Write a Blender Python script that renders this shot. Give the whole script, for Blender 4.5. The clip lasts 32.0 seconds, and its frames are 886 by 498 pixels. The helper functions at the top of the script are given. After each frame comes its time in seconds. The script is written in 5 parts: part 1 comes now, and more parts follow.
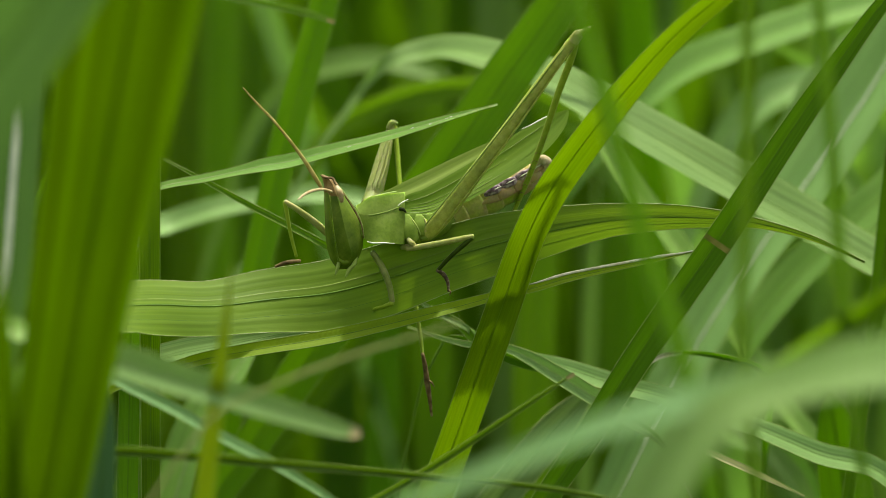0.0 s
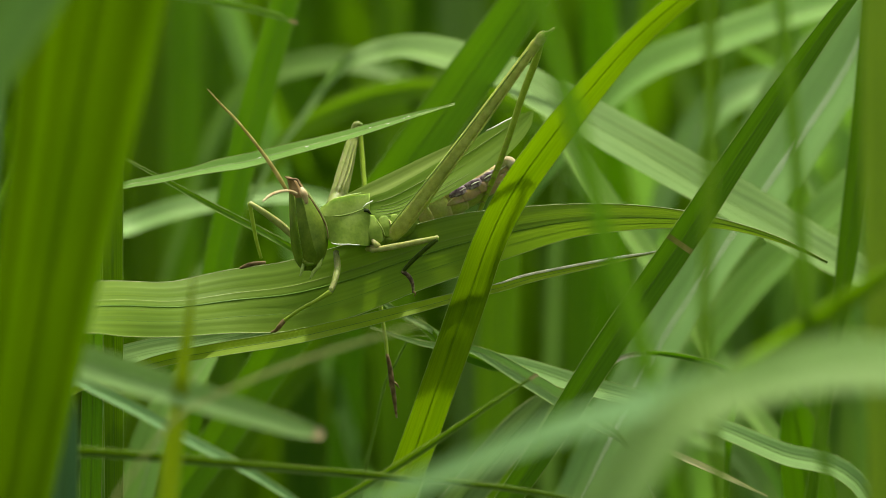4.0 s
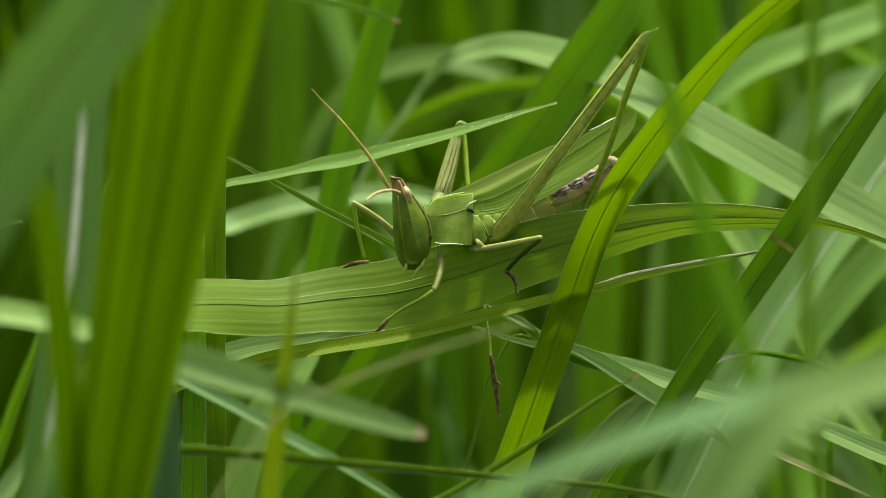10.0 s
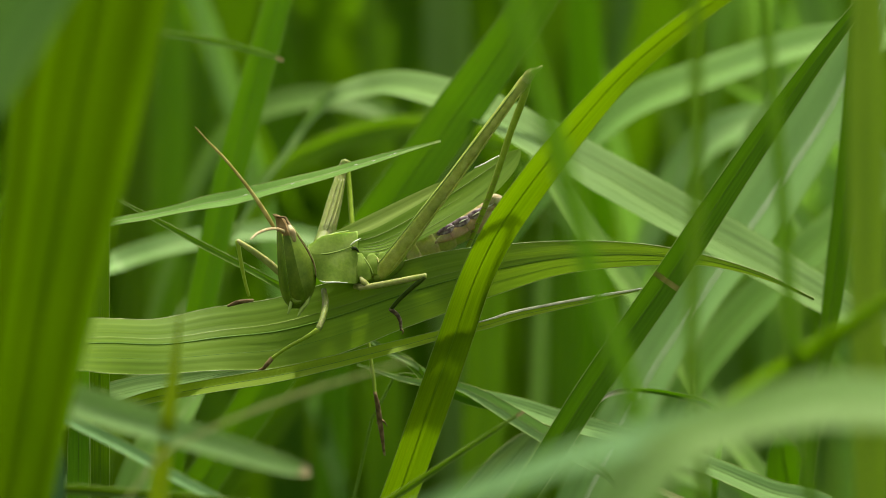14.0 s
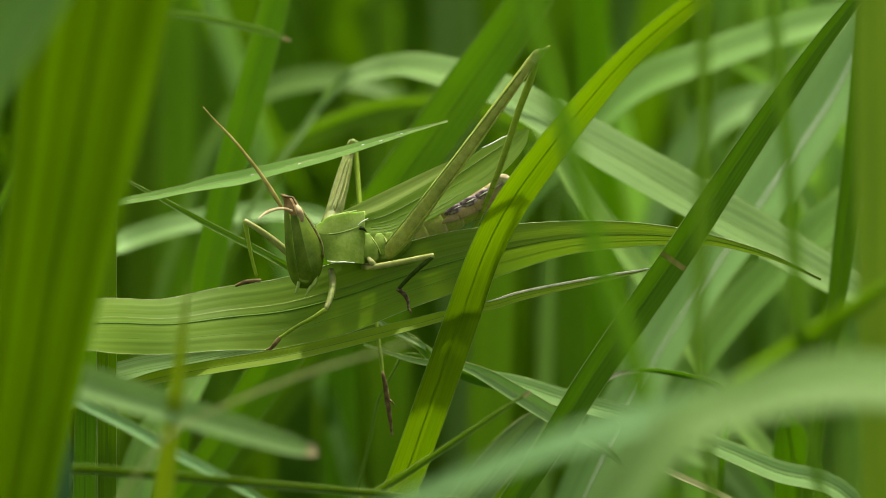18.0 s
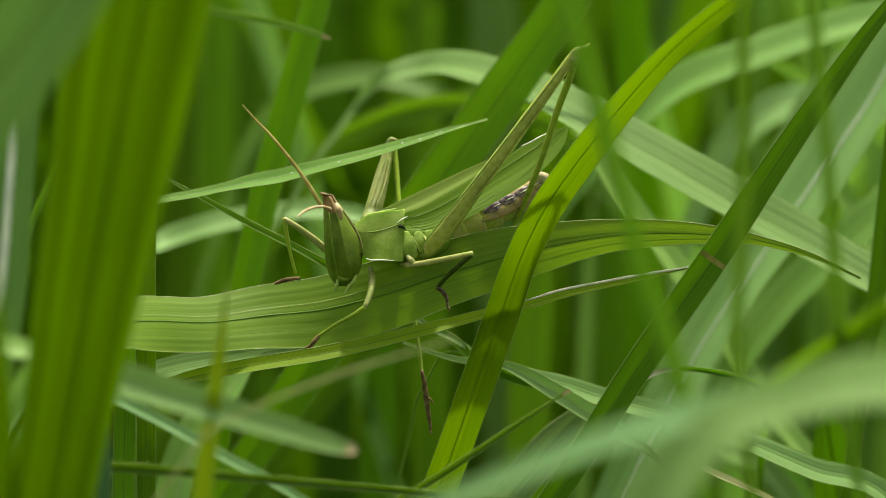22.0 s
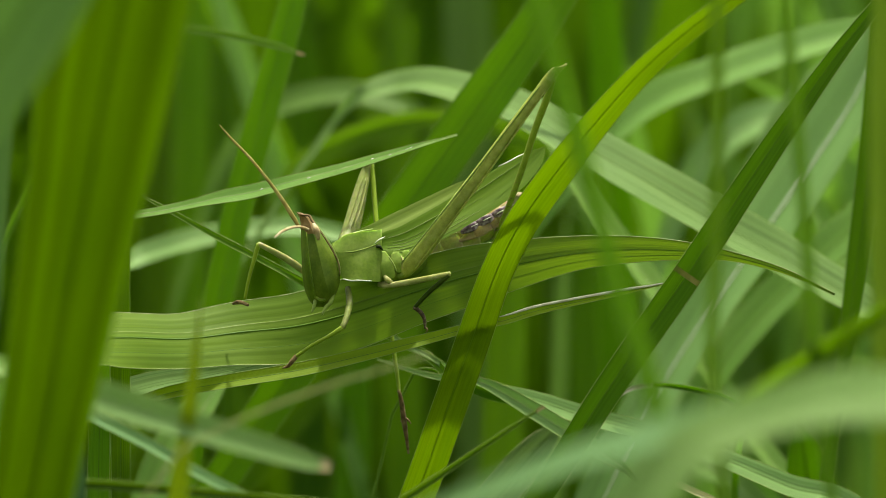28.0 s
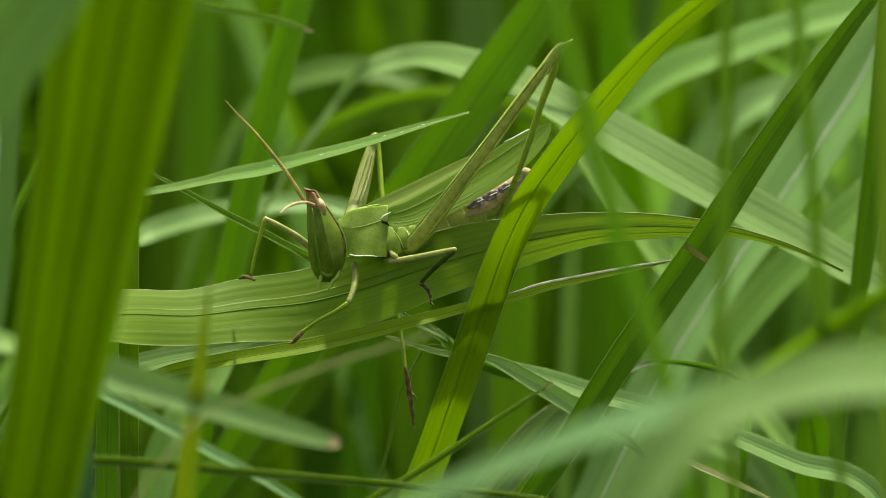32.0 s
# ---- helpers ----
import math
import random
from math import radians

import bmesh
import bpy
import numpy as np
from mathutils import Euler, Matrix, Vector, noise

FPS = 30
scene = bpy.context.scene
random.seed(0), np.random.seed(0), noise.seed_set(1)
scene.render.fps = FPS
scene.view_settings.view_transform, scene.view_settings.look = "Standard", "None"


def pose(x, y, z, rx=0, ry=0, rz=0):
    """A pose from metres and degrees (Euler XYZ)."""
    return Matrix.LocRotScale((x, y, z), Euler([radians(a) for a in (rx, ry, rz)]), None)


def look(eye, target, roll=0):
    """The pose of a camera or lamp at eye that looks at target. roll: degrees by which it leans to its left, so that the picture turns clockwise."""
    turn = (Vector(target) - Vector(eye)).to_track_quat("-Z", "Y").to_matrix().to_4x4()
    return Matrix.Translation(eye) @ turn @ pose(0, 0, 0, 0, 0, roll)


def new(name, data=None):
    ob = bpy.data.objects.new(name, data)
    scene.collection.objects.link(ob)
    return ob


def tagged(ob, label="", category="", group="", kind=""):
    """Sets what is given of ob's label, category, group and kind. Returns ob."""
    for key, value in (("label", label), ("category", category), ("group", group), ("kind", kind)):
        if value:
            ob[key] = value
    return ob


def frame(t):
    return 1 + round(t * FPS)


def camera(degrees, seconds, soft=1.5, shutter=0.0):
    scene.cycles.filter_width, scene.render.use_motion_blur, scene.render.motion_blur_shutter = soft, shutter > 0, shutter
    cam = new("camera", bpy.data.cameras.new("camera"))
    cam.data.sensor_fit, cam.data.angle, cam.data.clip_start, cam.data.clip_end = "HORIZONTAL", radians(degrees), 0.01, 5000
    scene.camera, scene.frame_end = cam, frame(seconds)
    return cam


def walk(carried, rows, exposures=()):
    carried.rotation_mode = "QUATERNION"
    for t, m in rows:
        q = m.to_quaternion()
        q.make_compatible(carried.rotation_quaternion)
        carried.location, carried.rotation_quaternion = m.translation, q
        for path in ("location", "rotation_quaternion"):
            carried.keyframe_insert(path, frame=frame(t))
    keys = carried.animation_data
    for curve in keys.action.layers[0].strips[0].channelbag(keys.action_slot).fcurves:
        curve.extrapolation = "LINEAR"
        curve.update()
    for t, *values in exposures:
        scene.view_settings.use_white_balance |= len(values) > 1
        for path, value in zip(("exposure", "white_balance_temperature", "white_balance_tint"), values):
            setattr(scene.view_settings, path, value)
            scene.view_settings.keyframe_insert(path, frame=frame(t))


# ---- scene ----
cam = camera(9.0, 32.0, soft=0.6)
cam.data.dof.use_dof = True
cam.data.dof.focus_distance = 0.995
cam.data.dof.aperture_fstop = 14.0
cam.data.dof.aperture_blades = 7

# the camera stands still and is turned by hand
walk(cam, [
    (0.0, pose(0, -0.99, 0.56, 82.017, 0, -0.098)),
    (0.5, pose(0, -0.99, 0.56, 81.964, 0, -0.090)),
    (1.0, pose(0, -0.99, 0.56, 81.894, 0, -0.149)),
    (1.5, pose(0, -0.99, 0.56, 81.713, 0, -0.291)),
    (2.0, pose(0, -0.99, 0.56, 81.683, 0, -0.370)),
    (2.5, pose(0, -0.99, 0.56, 81.956, 0, -0.384)),
    (4.5, pose(0, -0.99, 0.56, 82.075, 0, -0.493)),
    (5.0, pose(0, -0.99, 0.56, 82.382, 0, -0.186)),
    (5.5, pose(0, -0.99, 0.56, 82.567, 0, -0.186)),
    (6.0, pose(0, -0.99, 0.56, 82.285, 0, -0.265)),
    (6.5, pose(0, -0.99, 0.56, 82.136, 0, -0.264)),
    (7.0, pose(0, -0.99, 0.56, 82.145, 0, -0.185)),
    (7.5, pose(0, -0.99, 0.56, 82.153, 0, -0.309)),
    (8.0, pose(0, -0.99, 0.56, 82.154, 0, -0.502)),
    (8.5, pose(0, -0.99, 0.56, 82.119, 0, 0.034)),
    (9.0, pose(0, -0.99, 0.56, 82.048, 0, 0.589)),
    (9.5, pose(0, -0.99, 0.56, 82.012, 0, 0.643)),
    (10.0, pose(0, -0.99, 0.56, 82.012, 0, 0.572)),
    (10.5, pose(0, -0.99, 0.56, 82.004, 0, 0.123)),
    (11.0, pose(0, -0.99, 0.56, 82.004, 0, 0.100)),
    (11.5, pose(0, -0.99, 0.56, 81.969, 0, 0.043)),
    (12.0, pose(0, -0.99, 0.56, 81.924, 0, -0.019)),
    (12.5, pose(0, -0.99, 0.56, 81.907, 0, -0.001)),
    (13.0, pose(0, -0.99, 0.56, 81.951, 0, 0.000)),
    (13.5, pose(0, -0.99, 0.56, 82.075, 0, -0.290)),
    (14.0, pose(0, -0.99, 0.56, 82.401, 0, -0.617)),
    (14.5, pose(0, -0.99, 0.56, 82.690, 0, 0.215)),
    (16.5, pose(0, -0.99, 0.56, 82.171, 0, 0.017)),
    (17.0, pose(0, -0.99, 0.56, 82.179, 0, -0.248)),
    (17.5, pose(0, -0.99, 0.56, 82.119, 0, -0.542)),
    (18.0, pose(0, -0.99, 0.56, 82.198, 0, -0.546)),
    (18.5, pose(0, -0.99, 0.56, 82.417, 0, -0.354)),
    (19.0, pose(0, -0.99, 0.56, 82.435, 0, -0.255)),
    (19.5, pose(0, -0.99, 0.56, 82.435, 0, -0.221)),
    (20.0, pose(0, -0.99, 0.56, 82.409, 0, -0.274)),
    (20.5, pose(0, -0.99, 0.56, 82.295, 0, -0.370)),
    (21.0, pose(0, -0.99, 0.56, 82.132, 0, -0.379)),
    (21.5, pose(0, -0.99, 0.56, 82.127, 0, -0.116)),
    (22.0, pose(0, -0.99, 0.56, 82.180, 0, -0.142)),
    (22.5, pose(0, -0.99, 0.56, 82.251, 0, -0.204)),
    (23.0, pose(0, -0.99, 0.56, 82.286, 0, -0.221)),
    (23.5, pose(0, -0.99, 0.56, 82.321, 0, -0.282)),
    (24.0, pose(0, -0.99, 0.56, 82.357, 0, -0.432)),
    (24.5, pose(0, -0.99, 0.56, 82.444, 0, -0.467)),
    (25.0, pose(0, -0.99, 0.56, 82.488, 0, -0.608)),
    (25.5, pose(0, -0.99, 0.56, 82.559, 0, -0.653)),
    (27.5, pose(0, -0.99, 0.56, 82.506, 0, -0.560)),
    (28.0, pose(0, -0.99, 0.56, 82.348, 0, -0.406)),
    (28.5, pose(0, -0.99, 0.56, 82.339, 0, -0.115)),
    (29.0, pose(0, -0.99, 0.56, 82.382, 0, -0.045)),
    (29.5, pose(0, -0.99, 0.56, 82.401, 0, -0.080)),
    (30.0, pose(0, -0.99, 0.56, 82.419, 0, -0.133)),
    (30.5, pose(0, -0.99, 0.56, 82.242, 0, -0.115)),
    (31.0, pose(0, -0.99, 0.56, 82.136, 0, -0.168)),
    (31.5, pose(0, -0.99, 0.56, 82.145, 0, -0.344)),
    (32.0, pose(0, -0.99, 0.56, 82.110, 0, -0.318)),
], exposures=[(0.0, 1.0, 7000, 2), (32.0, 1.0, 7000, 2)])

# ---- light: a hazy high sun behind the grass and a bright sky ----
world = bpy.data.worlds.new("sky")
scene.world = world
world.use_nodes = True
wn, wl = world.node_tree.nodes, world.node_tree.links
sky = wn.new("ShaderNodeTexSky")
sky.sky_type = "NISHITA"
sky.sun_disc = False
sky.sun_elevation, sky.sun_rotation = radians(71), radians(22)
sky.dust_density, sky.air_density, sky.ozone_density = 4.0, 1.0, 1.0
background = wn["Background"]
background.inputs["Strength"].default_value = 0.137
haze = wn.new("ShaderNodeHueSaturation")
haze.inputs["Saturation"].default_value = 0.22
wl.new(sky.outputs[0], haze.inputs["Color"])
wl.new(haze.outputs[0], background.inputs[0])

sun_data = bpy.data.lights.new("sun", "SUN")
sun_data.energy, sun_data.angle, sun_data.color = 3.5, radians(2.5), (1.0, 0.97, 0.90)
sun = new("sun", sun_data)
sun.matrix_world = look((0.31, 0.77, 2.5), (0, 0, 0))


# ---- materials ----
def nodes_of(name):
    m = bpy.data.materials.new(name)
    m.use_nodes = True
    n = m.node_tree.nodes
    return m, n, m.node_tree.links, n["Principled BSDF"], n["Material Output"]


def noise_of(n, l, vector, scale, detail=3.0):
    t = n.new("ShaderNodeTexNoise")
    t.inputs["Scale"].default_value, t.inputs["Detail"].default_value = scale, detail
    if vector is not None:
        l.new(vector, t.inputs["Vector"])
    return t.outputs["Fac"]


def ramp_of(n, l, value, stops):
    r = n.new("ShaderNodeValToRGB")
    e = r.color_ramp.elements
    while len(e) < len(stops):
        e.new(0.5)
    for k, (at, c) in zip(e, stops):
        k.position, k.color = at, (*c, 1)
    l.new(value, r.inputs[0])
    return r.outputs[0]


def mix_of(n, l, kind, fac, a, b):
    m = n.new("ShaderNodeMix")
    m.data_type, m.blend_type = "RGBA", kind
    for slot, v in ((0, fac), (6, a), (7, b)):
        if isinstance(v, (int, float)):
            m.inputs[slot].default_value = v
        elif isinstance(v, tuple):
            m.inputs[slot].default_value = (*v, 1)
        else:
            l.new(v, m.inputs[slot])
    return m.outputs[2]


def math_of(n, l, kind, a, b=0.0):
    m = n.new("ShaderNodeMath")
    m.operation = kind
    for slot, v in ((0, a), (1, b)):
        if isinstance(v, (int, float)):
            m.inputs[slot].default_value = v
        else:
            l.new(v, m.inputs[slot])
    return m.outputs[0]


def leaf_material(name, face, glow, rough=0.5, through_share=0.45, veins=17.0, streaks=26.0, contrast=1.0, gloss=0.14, ribbing=0.3):
    """A grass leaf: veins along it, blotches, soft gloss, light coming through. UV: across 0..1, along in metres."""
    m, n, l, bsdf, out = nodes_of(name)
    uv = n.new("ShaderNodeTexCoord").outputs["UV"]
    split = n.new("ShaderNodeSeparateXYZ")
    l.new(uv, split.inputs[0])
    stretch = n.new("ShaderNodeMapping")
    stretch.inputs["Scale"].default_value = (streaks, 9.0 * streaks / 26.0, 1.0)
    l.new(uv, stretch.inputs[0])
    streak = noise_of(n, l, stretch.outputs[0], 1.0, 4.0)
    ribs = math_of(n, l, "SINE", math_of(n, l, "MULTIPLY", split.outputs[0], veins * 6.283))
    ribs = math_of(n, l, "MULTIPLY_ADD", ribs, 0.5)
    ribs.node.inputs[2].default_value = 0.5
    blotch_map = n.new("ShaderNodeMapping")
    blotch_map.inputs["Scale"].default_value = (2.0, 38.0, 1.0)
    l.new(uv, blotch_map.inputs[0])
    blotch = noise_of(n, l, blotch_map.outputs[0], 1.0, 3.0)
    rand = n.new("ShaderNodeObjectInfo").outputs["Random"]
    dark = tuple(c * (1 - 0.20 * contrast) for c in face)
    light = tuple(min(1, c * (1 + 0.16 * contrast)) for c in face)
    colour = ramp_of(n, l, streak, [(0.3, dark), (0.7, light)])
    colour = mix_of(n, l, "MULTIPLY", ribbing, colour, ramp_of(n, l, ribs, [(0.0, (0.74, 0.80, 0.66)), (0.6, (1, 1, 1))]))
    colour = mix_of(n, l, "MULTIPLY", 0.6, colour, ramp_of(n, l, blotch, [(0.3, (0.75, 0.8, 0.7)), (0.65, (1.12, 1.06, 1.0))]))
    fleck = noise_of(n, l, uv, 190.0, 1.0)
    colour = mix_of(n, l, "MIX", math_of(n, l, "GREATER_THAN", fleck, 0.785), colour, (0.16, 0.11, 0.04))
    hue = n.new("ShaderNodeHueSaturation")
    l.new(colour, hue.inputs["Color"])
    l.new(math_of(n, l, "MULTIPLY_ADD", rand, 0.012), hue.inputs["Hue"])
    hue.inputs["Hue"].links[0].from_node.inputs[2].default_value = 0.494
    l.new(math_of(n, l, "MULTIPLY_ADD", rand, 0.14), hue.inputs["Value"])
    hue.inputs["Value"].links[0].from_node.inputs[2].default_value = 0.93
    l.new(hue.outputs[0], bsdf.inputs["Base Color"])
    bsdf.inputs["Roughness"].default_value = rough
    bsdf.inputs["Specular IOR Level"].default_value = gloss
    bump = n.new("ShaderNodeBump")
    bump.inputs["Strength"].default_value, bump.inputs["Distance"].default_value = 0.2, 0.0001
    l.new(math_of(n, l, "ADD", ribs, streak), bump.inputs["Height"])
    l.new(bump.outputs[0], bsdf.inputs["Normal"])
    trans = n.new("ShaderNodeBsdfTranslucent")
    l.new(mix_of(n, l, "MULTIPLY", 1.0, hue.outputs[0], tuple(g / max(f, 1e-3) for g, f in zip(glow, face))), trans.inputs[0])
    l.new(bump.outputs[0], trans.inputs["Normal"])
    blend = n.new("ShaderNodeMixShader")
    blend.inputs[0].default_value = through_share
    l.new(bsdf.outputs[0], blend.inputs[1])
    l.new(trans.outputs[0], blend.inputs[2])
    l.new(blend.outputs[0], out.inputs[0])
    return m


LEAF_FRESH = leaf_material("leaf_fresh", (0.090, 0.205, 0.006), (0.14, 0.31, 0.004))
LEAF_YELLOW = leaf_material("leaf_yellow_green", (0.070, 0.150, 0.002), (0.118, 0.238, 0.001), through_share=0.75, contrast=0.6)
LEAF_DARK = leaf_material("leaf_dark_green", (0.052, 0.130, 0.003), (0.085, 0.215, 0.002), rough=0.6, through_share=0.42)
LEAF_PALE = leaf_material("leaf_glaucous", (0.23, 0.40, 0.095), (0.21, 0.42, 0.045), rough=0.48)
LEAF_PERCH = leaf_material("leaf_yellowish", (0.145, 0.245, 0.026), (0.165, 0.282, 0.010), veins=9.0, contrast=0.8, ribbing=0.08)
LEAF_LIGHT = leaf_material("leaf_light_green", (0.165, 0.295, 0.068), (0.175, 0.345, 0.033))
LEAF_OLIVE = leaf_material("leaf_olive", (0.060, 0.140, 0.002), (0.098, 0.205, 0.001), veins=9.0)
LEAF_STREAKY = leaf_material("leaf_streaky_olive", (0.043, 0.093, 0.002), (0.061, 0.128, 0.001), ribbing=0.1, veins=3.0, streaks=9.0, contrast=2.2)
LEAF_GREY = leaf_material("leaf_grey_green", (0.215, 0.36, 0.12), (0.18, 0.34, 0.055), through_share=0.35)
LEAF_ARCH = leaf_material("leaf_arch_green", (0.195, 0.325, 0.105), (0.175, 0.33, 0.055), rough=0.68, veins=6.0, contrast=1.3, gloss=0.12)
LEAF_BRIGHT = leaf_material("leaf_bright_yellow_green", (0.19, 0.29, 0.010), (0.28, 0.42, 0.005), contrast=0.6)
LEAF_SOFT = leaf_material("leaf_mid_green", (0.086, 0.192, 0.008), (0.145, 0.315, 0.006), contrast=0.7)
LEAF_NEAR = leaf_material("leaf_pale_yellow_green", (0.25, 0.385, 0.13), (0.20, 0.35, 0.055), rough=0.55, contrast=0.5)
LEAF_CROSS = leaf_material("leaf_mid_yellow_green", (0.062, 0.109, 0.004), (0.088, 0.153, 0.002), through_share=0.75, contrast=0.7, veins=11.0)
LEAF_ASH = leaf_material("leaf_ash_grey", (0.15, 0.225, 0.08), (0.14, 0.23, 0.045), rough=0.5, contrast=1.2)
LEAF_DUSK = leaf_material("leaf_dull_grey_green", (0.115, 0.215, 0.062), (0.10, 0.21, 0.03), through_share=0.35)
LEAF_BACK = leaf_material("leaf_background_green", (0.080, 0.175, 0.004), (0.120, 0.265, 0.004), contrast=0.7)
LEAF_MIST = leaf_material("leaf_misty_green", (0.195, 0.355, 0.15), (0.16, 0.33, 0.065), rough=0.6, contrast=0.5)
LEAF_TEAL = leaf_material("leaf_dark_bluish_green", (0.040, 0.085, 0.040), (0.035, 0.085, 0.030), rough=0.6, through_share=0.35, contrast=0.5)
LEAF_STRAW = leaf_material("leaf_straw", (0.46, 0.44, 0.24), (0.44, 0.42, 0.18), veins=5.0)


def plain_material(name, colours, scale=600.0, rough=0.5, bump=0.2, glow=0.0):
    """A surface of two or three tones in noise, with fine relief."""
    m, n, l, bsdf, out = nodes_of(name)
    place = n.new("ShaderNodeTexCoord").outputs["Object"]
    k = len(colours) - 1
    fac = noise_of(n, l, place, scale, 4.0)
    tone = ramp_of(n, l, fac, [(0.32 + 0.36 * i / k, c) for i, c in enumerate(colours)])
    wide = ramp_of(n, l, noise_of(n, l, place, scale * 0.22, 2.0), [(0.3, (0.72, 0.76, 0.70)), (0.7, (1.08, 1.06, 1.0))])
    fine = ramp_of(n, l, noise_of(n, l, place, scale * 7, 2.0), [(0.3, (0.80, 0.82, 0.76)), (0.7, (1.10, 1.08, 1.06))])
    tone = mix_of(n, l, "MULTIPLY", 0.8, mix_of(n, l, "MULTIPLY", 0.7, tone, wide), fine)
    l.new(tone, bsdf.inputs["Base Color"])
    bsdf.inputs["Roughness"].default_value = rough
    bsdf.inputs["Specular IOR Level"].default_value = 0.16
    b = n.new("ShaderNodeBump")
    b.inputs["Strength"].default_value, b.inputs["Distance"].default_value = bump, 0.0001
    l.new(noise_of(n, l, place, scale * 5, 3.0), b.inputs["Height"])
    l.new(b.outputs[0], bsdf.inputs["Normal"])
    if glow:
        bsdf.inputs["Subsurface Weight"].default_value = glow
        bsdf.inputs["Subsurface Radius"].default_value = (0.6, 1.0, 0.2)
        bsdf.inputs["Subsurface Scale"].default_value = 0.0018
    return m


RIB_PALE = plain_material("midrib_pale", [(0.30, 0.38, 0.14), (0.42, 0.48, 0.24)], 400)
RIB_SOFT = plain_material("vein_soft", [(0.16, 0.24, 0.03), (0.21, 0.29, 0.05)], 400)
RIB_GREEN = plain_material("midrib_green", [(0.07, 0.15, 0.008), (0.10, 0.19, 0.012)], 400)
RIB_WHITE = plain_material("midrib_white", [(0.7, 0.72, 0.6), (0.85, 0.86, 0.76)], 400)
RIM_PALE = plain_material("leaf_margin_pale", [(0.26, 0.33, 0.10), (0.40, 0.45, 0.21)], 500)
MARGIN = plain_material("leaf_margin", [(0.18, 0.27, 0.05), (0.28, 0.36, 0.10)], 500)
DRY_TIP = plain_material("dry_leaf_tip", [(0.26, 0.17, 0.07), (0.40, 0.31, 0.15), (0.52, 0.44, 0.26)], 500, 0.7)
DRY_WHITE = plain_material("dry_leaf_end", [(0.42, 0.40, 0.26), (0.62, 0.60, 0.46), (0.76, 0.75, 0.62)], 500, 0.7)
SCAR = plain_material("leaf_scar", [(0.10, 0.14, 0.012), (0.17, 0.17, 0.03), (0.22, 0.20, 0.05)], 700, 0.6)
SOIL = plain_material("soil_with_low_grass", [(0.04, 0.03, 0.015), (0.05, 0.07, 0.015), (0.06, 0.11, 0.02)], 30, 0.9, 0.6)


# ---- tools ----
def obj(name, bm, material, parent=None, label="", smooth=True):
    me = bpy.data.meshes.new(name)
    bm.to_mesh(me)
    bm.free()
    me.materials.append(material)
    if smooth:
        me.polygons.foreach_set("use_smooth", [True] * len(me.polygons))
    ob = new(name, me)
    if parent is not None:
        ob.parent = parent
    if label:
        tagged(ob, label)
    return ob


def part(name, bm, material, parent, label=""):
    return obj(name, bm, material, parent, label)


def spline(points, values, count, per=0):
    """Smooth curve through the points; the values go along with it. Evenly stepped, or with `per` steps from point to point."""
    p = np.array(points, float)
    v = np.array(values, float).reshape(len(p), -1)
    a = np.hstack([p, v])
    a = np.vstack([2 * a[0] - a[1], a, 2 * a[-1] - a[-2]])
    k = [0.0]
    for i in range(1, len(a)):
        k.append(k[-1] + max(np.linalg.norm(a[i, :3] - a[i - 1, :3]), 1e-6) ** 0.5)
    k = np.array(k)
    dense = []
    for i in range(1, len(a) - 2):
        for s in np.linspace(0, 1, 14, endpoint=False):
            t = k[i] + s * (k[i + 1] - k[i])
            l1 = [((k[j + 1] - t) * a[j] + (t - k[j]) * a[j + 1]) / (k[j + 1] - k[j]) for j in (i - 1, i, i + 1)]
            l2 = [((k[j + 2] - t) * l1[q] + (t - k[j]) * l1[q + 1]) / (k[j + 2] - k[j]) for q, j in ((0, i - 1), (1, i))]
            dense.append(((k[i + 1] - t) * l2[0] + (t - k[i]) * l2[1]) / (k[i + 1] - k[i]))
    dense.append(a[-2])
    dense = np.array(dense)
    run = np.concatenate([[0], np.cumsum(np.linalg.norm(np.diff(dense[:, :3], axis=0), axis=1))])
    at = run[:: max(1, 14 // per)] if per else np.linspace(0, run[-1], count)
    both = np.array([np.interp(at, run, dense[:, c]) for c in range(dense.shape[1])]).T
    return both[:, :3], both[:, 3:], at


def frames_along(path, toward, tilt=0.0, turn=0.0):
    """Tangent, side and normal at each point: the normal leans from `toward` by tilt degrees about the path."""
    d = np.gradient(path, axis=0)
    d /= np.linalg.norm(d, axis=1)[:, None] + 1e-12
    side = np.cross(d, toward)
    side /= np.linalg.norm(side, axis=1)[:, None] + 1e-12
    for i in range(1, len(side)):
        if side[i] @ side[i - 1] < 0:
            side[i] *= -1
    for _ in range(3):
        side[1:-1] = side[:-2] * 0.25 + side[1:-1] * 0.5 + side[2:] * 0.25
    side -= d * (side * d).sum(1)[:, None]
    side /= np.linalg.norm(side, axis=1)[:, None] + 1e-12
    normal = np.cross(side, d)
    if normal.mean(axis=0) @ np.array(toward) < 0:
        normal, side = -normal, -side
    a = np.radians(tilt + turn * np.linspace(-0.5, 0.5, len(path)))[:, None]
    up_side = np.where((side[:, 2] < 0)[:, None], -side, side)
    sgn = 1.0 if side[:, 2].mean() >= 0 else -1.0
    side2 = side * np.cos(a) - sgn * normal * np.sin(a)
    normal2 = normal * np.cos(a) + sgn * side * np.sin(a)
    return d, side2, normal2


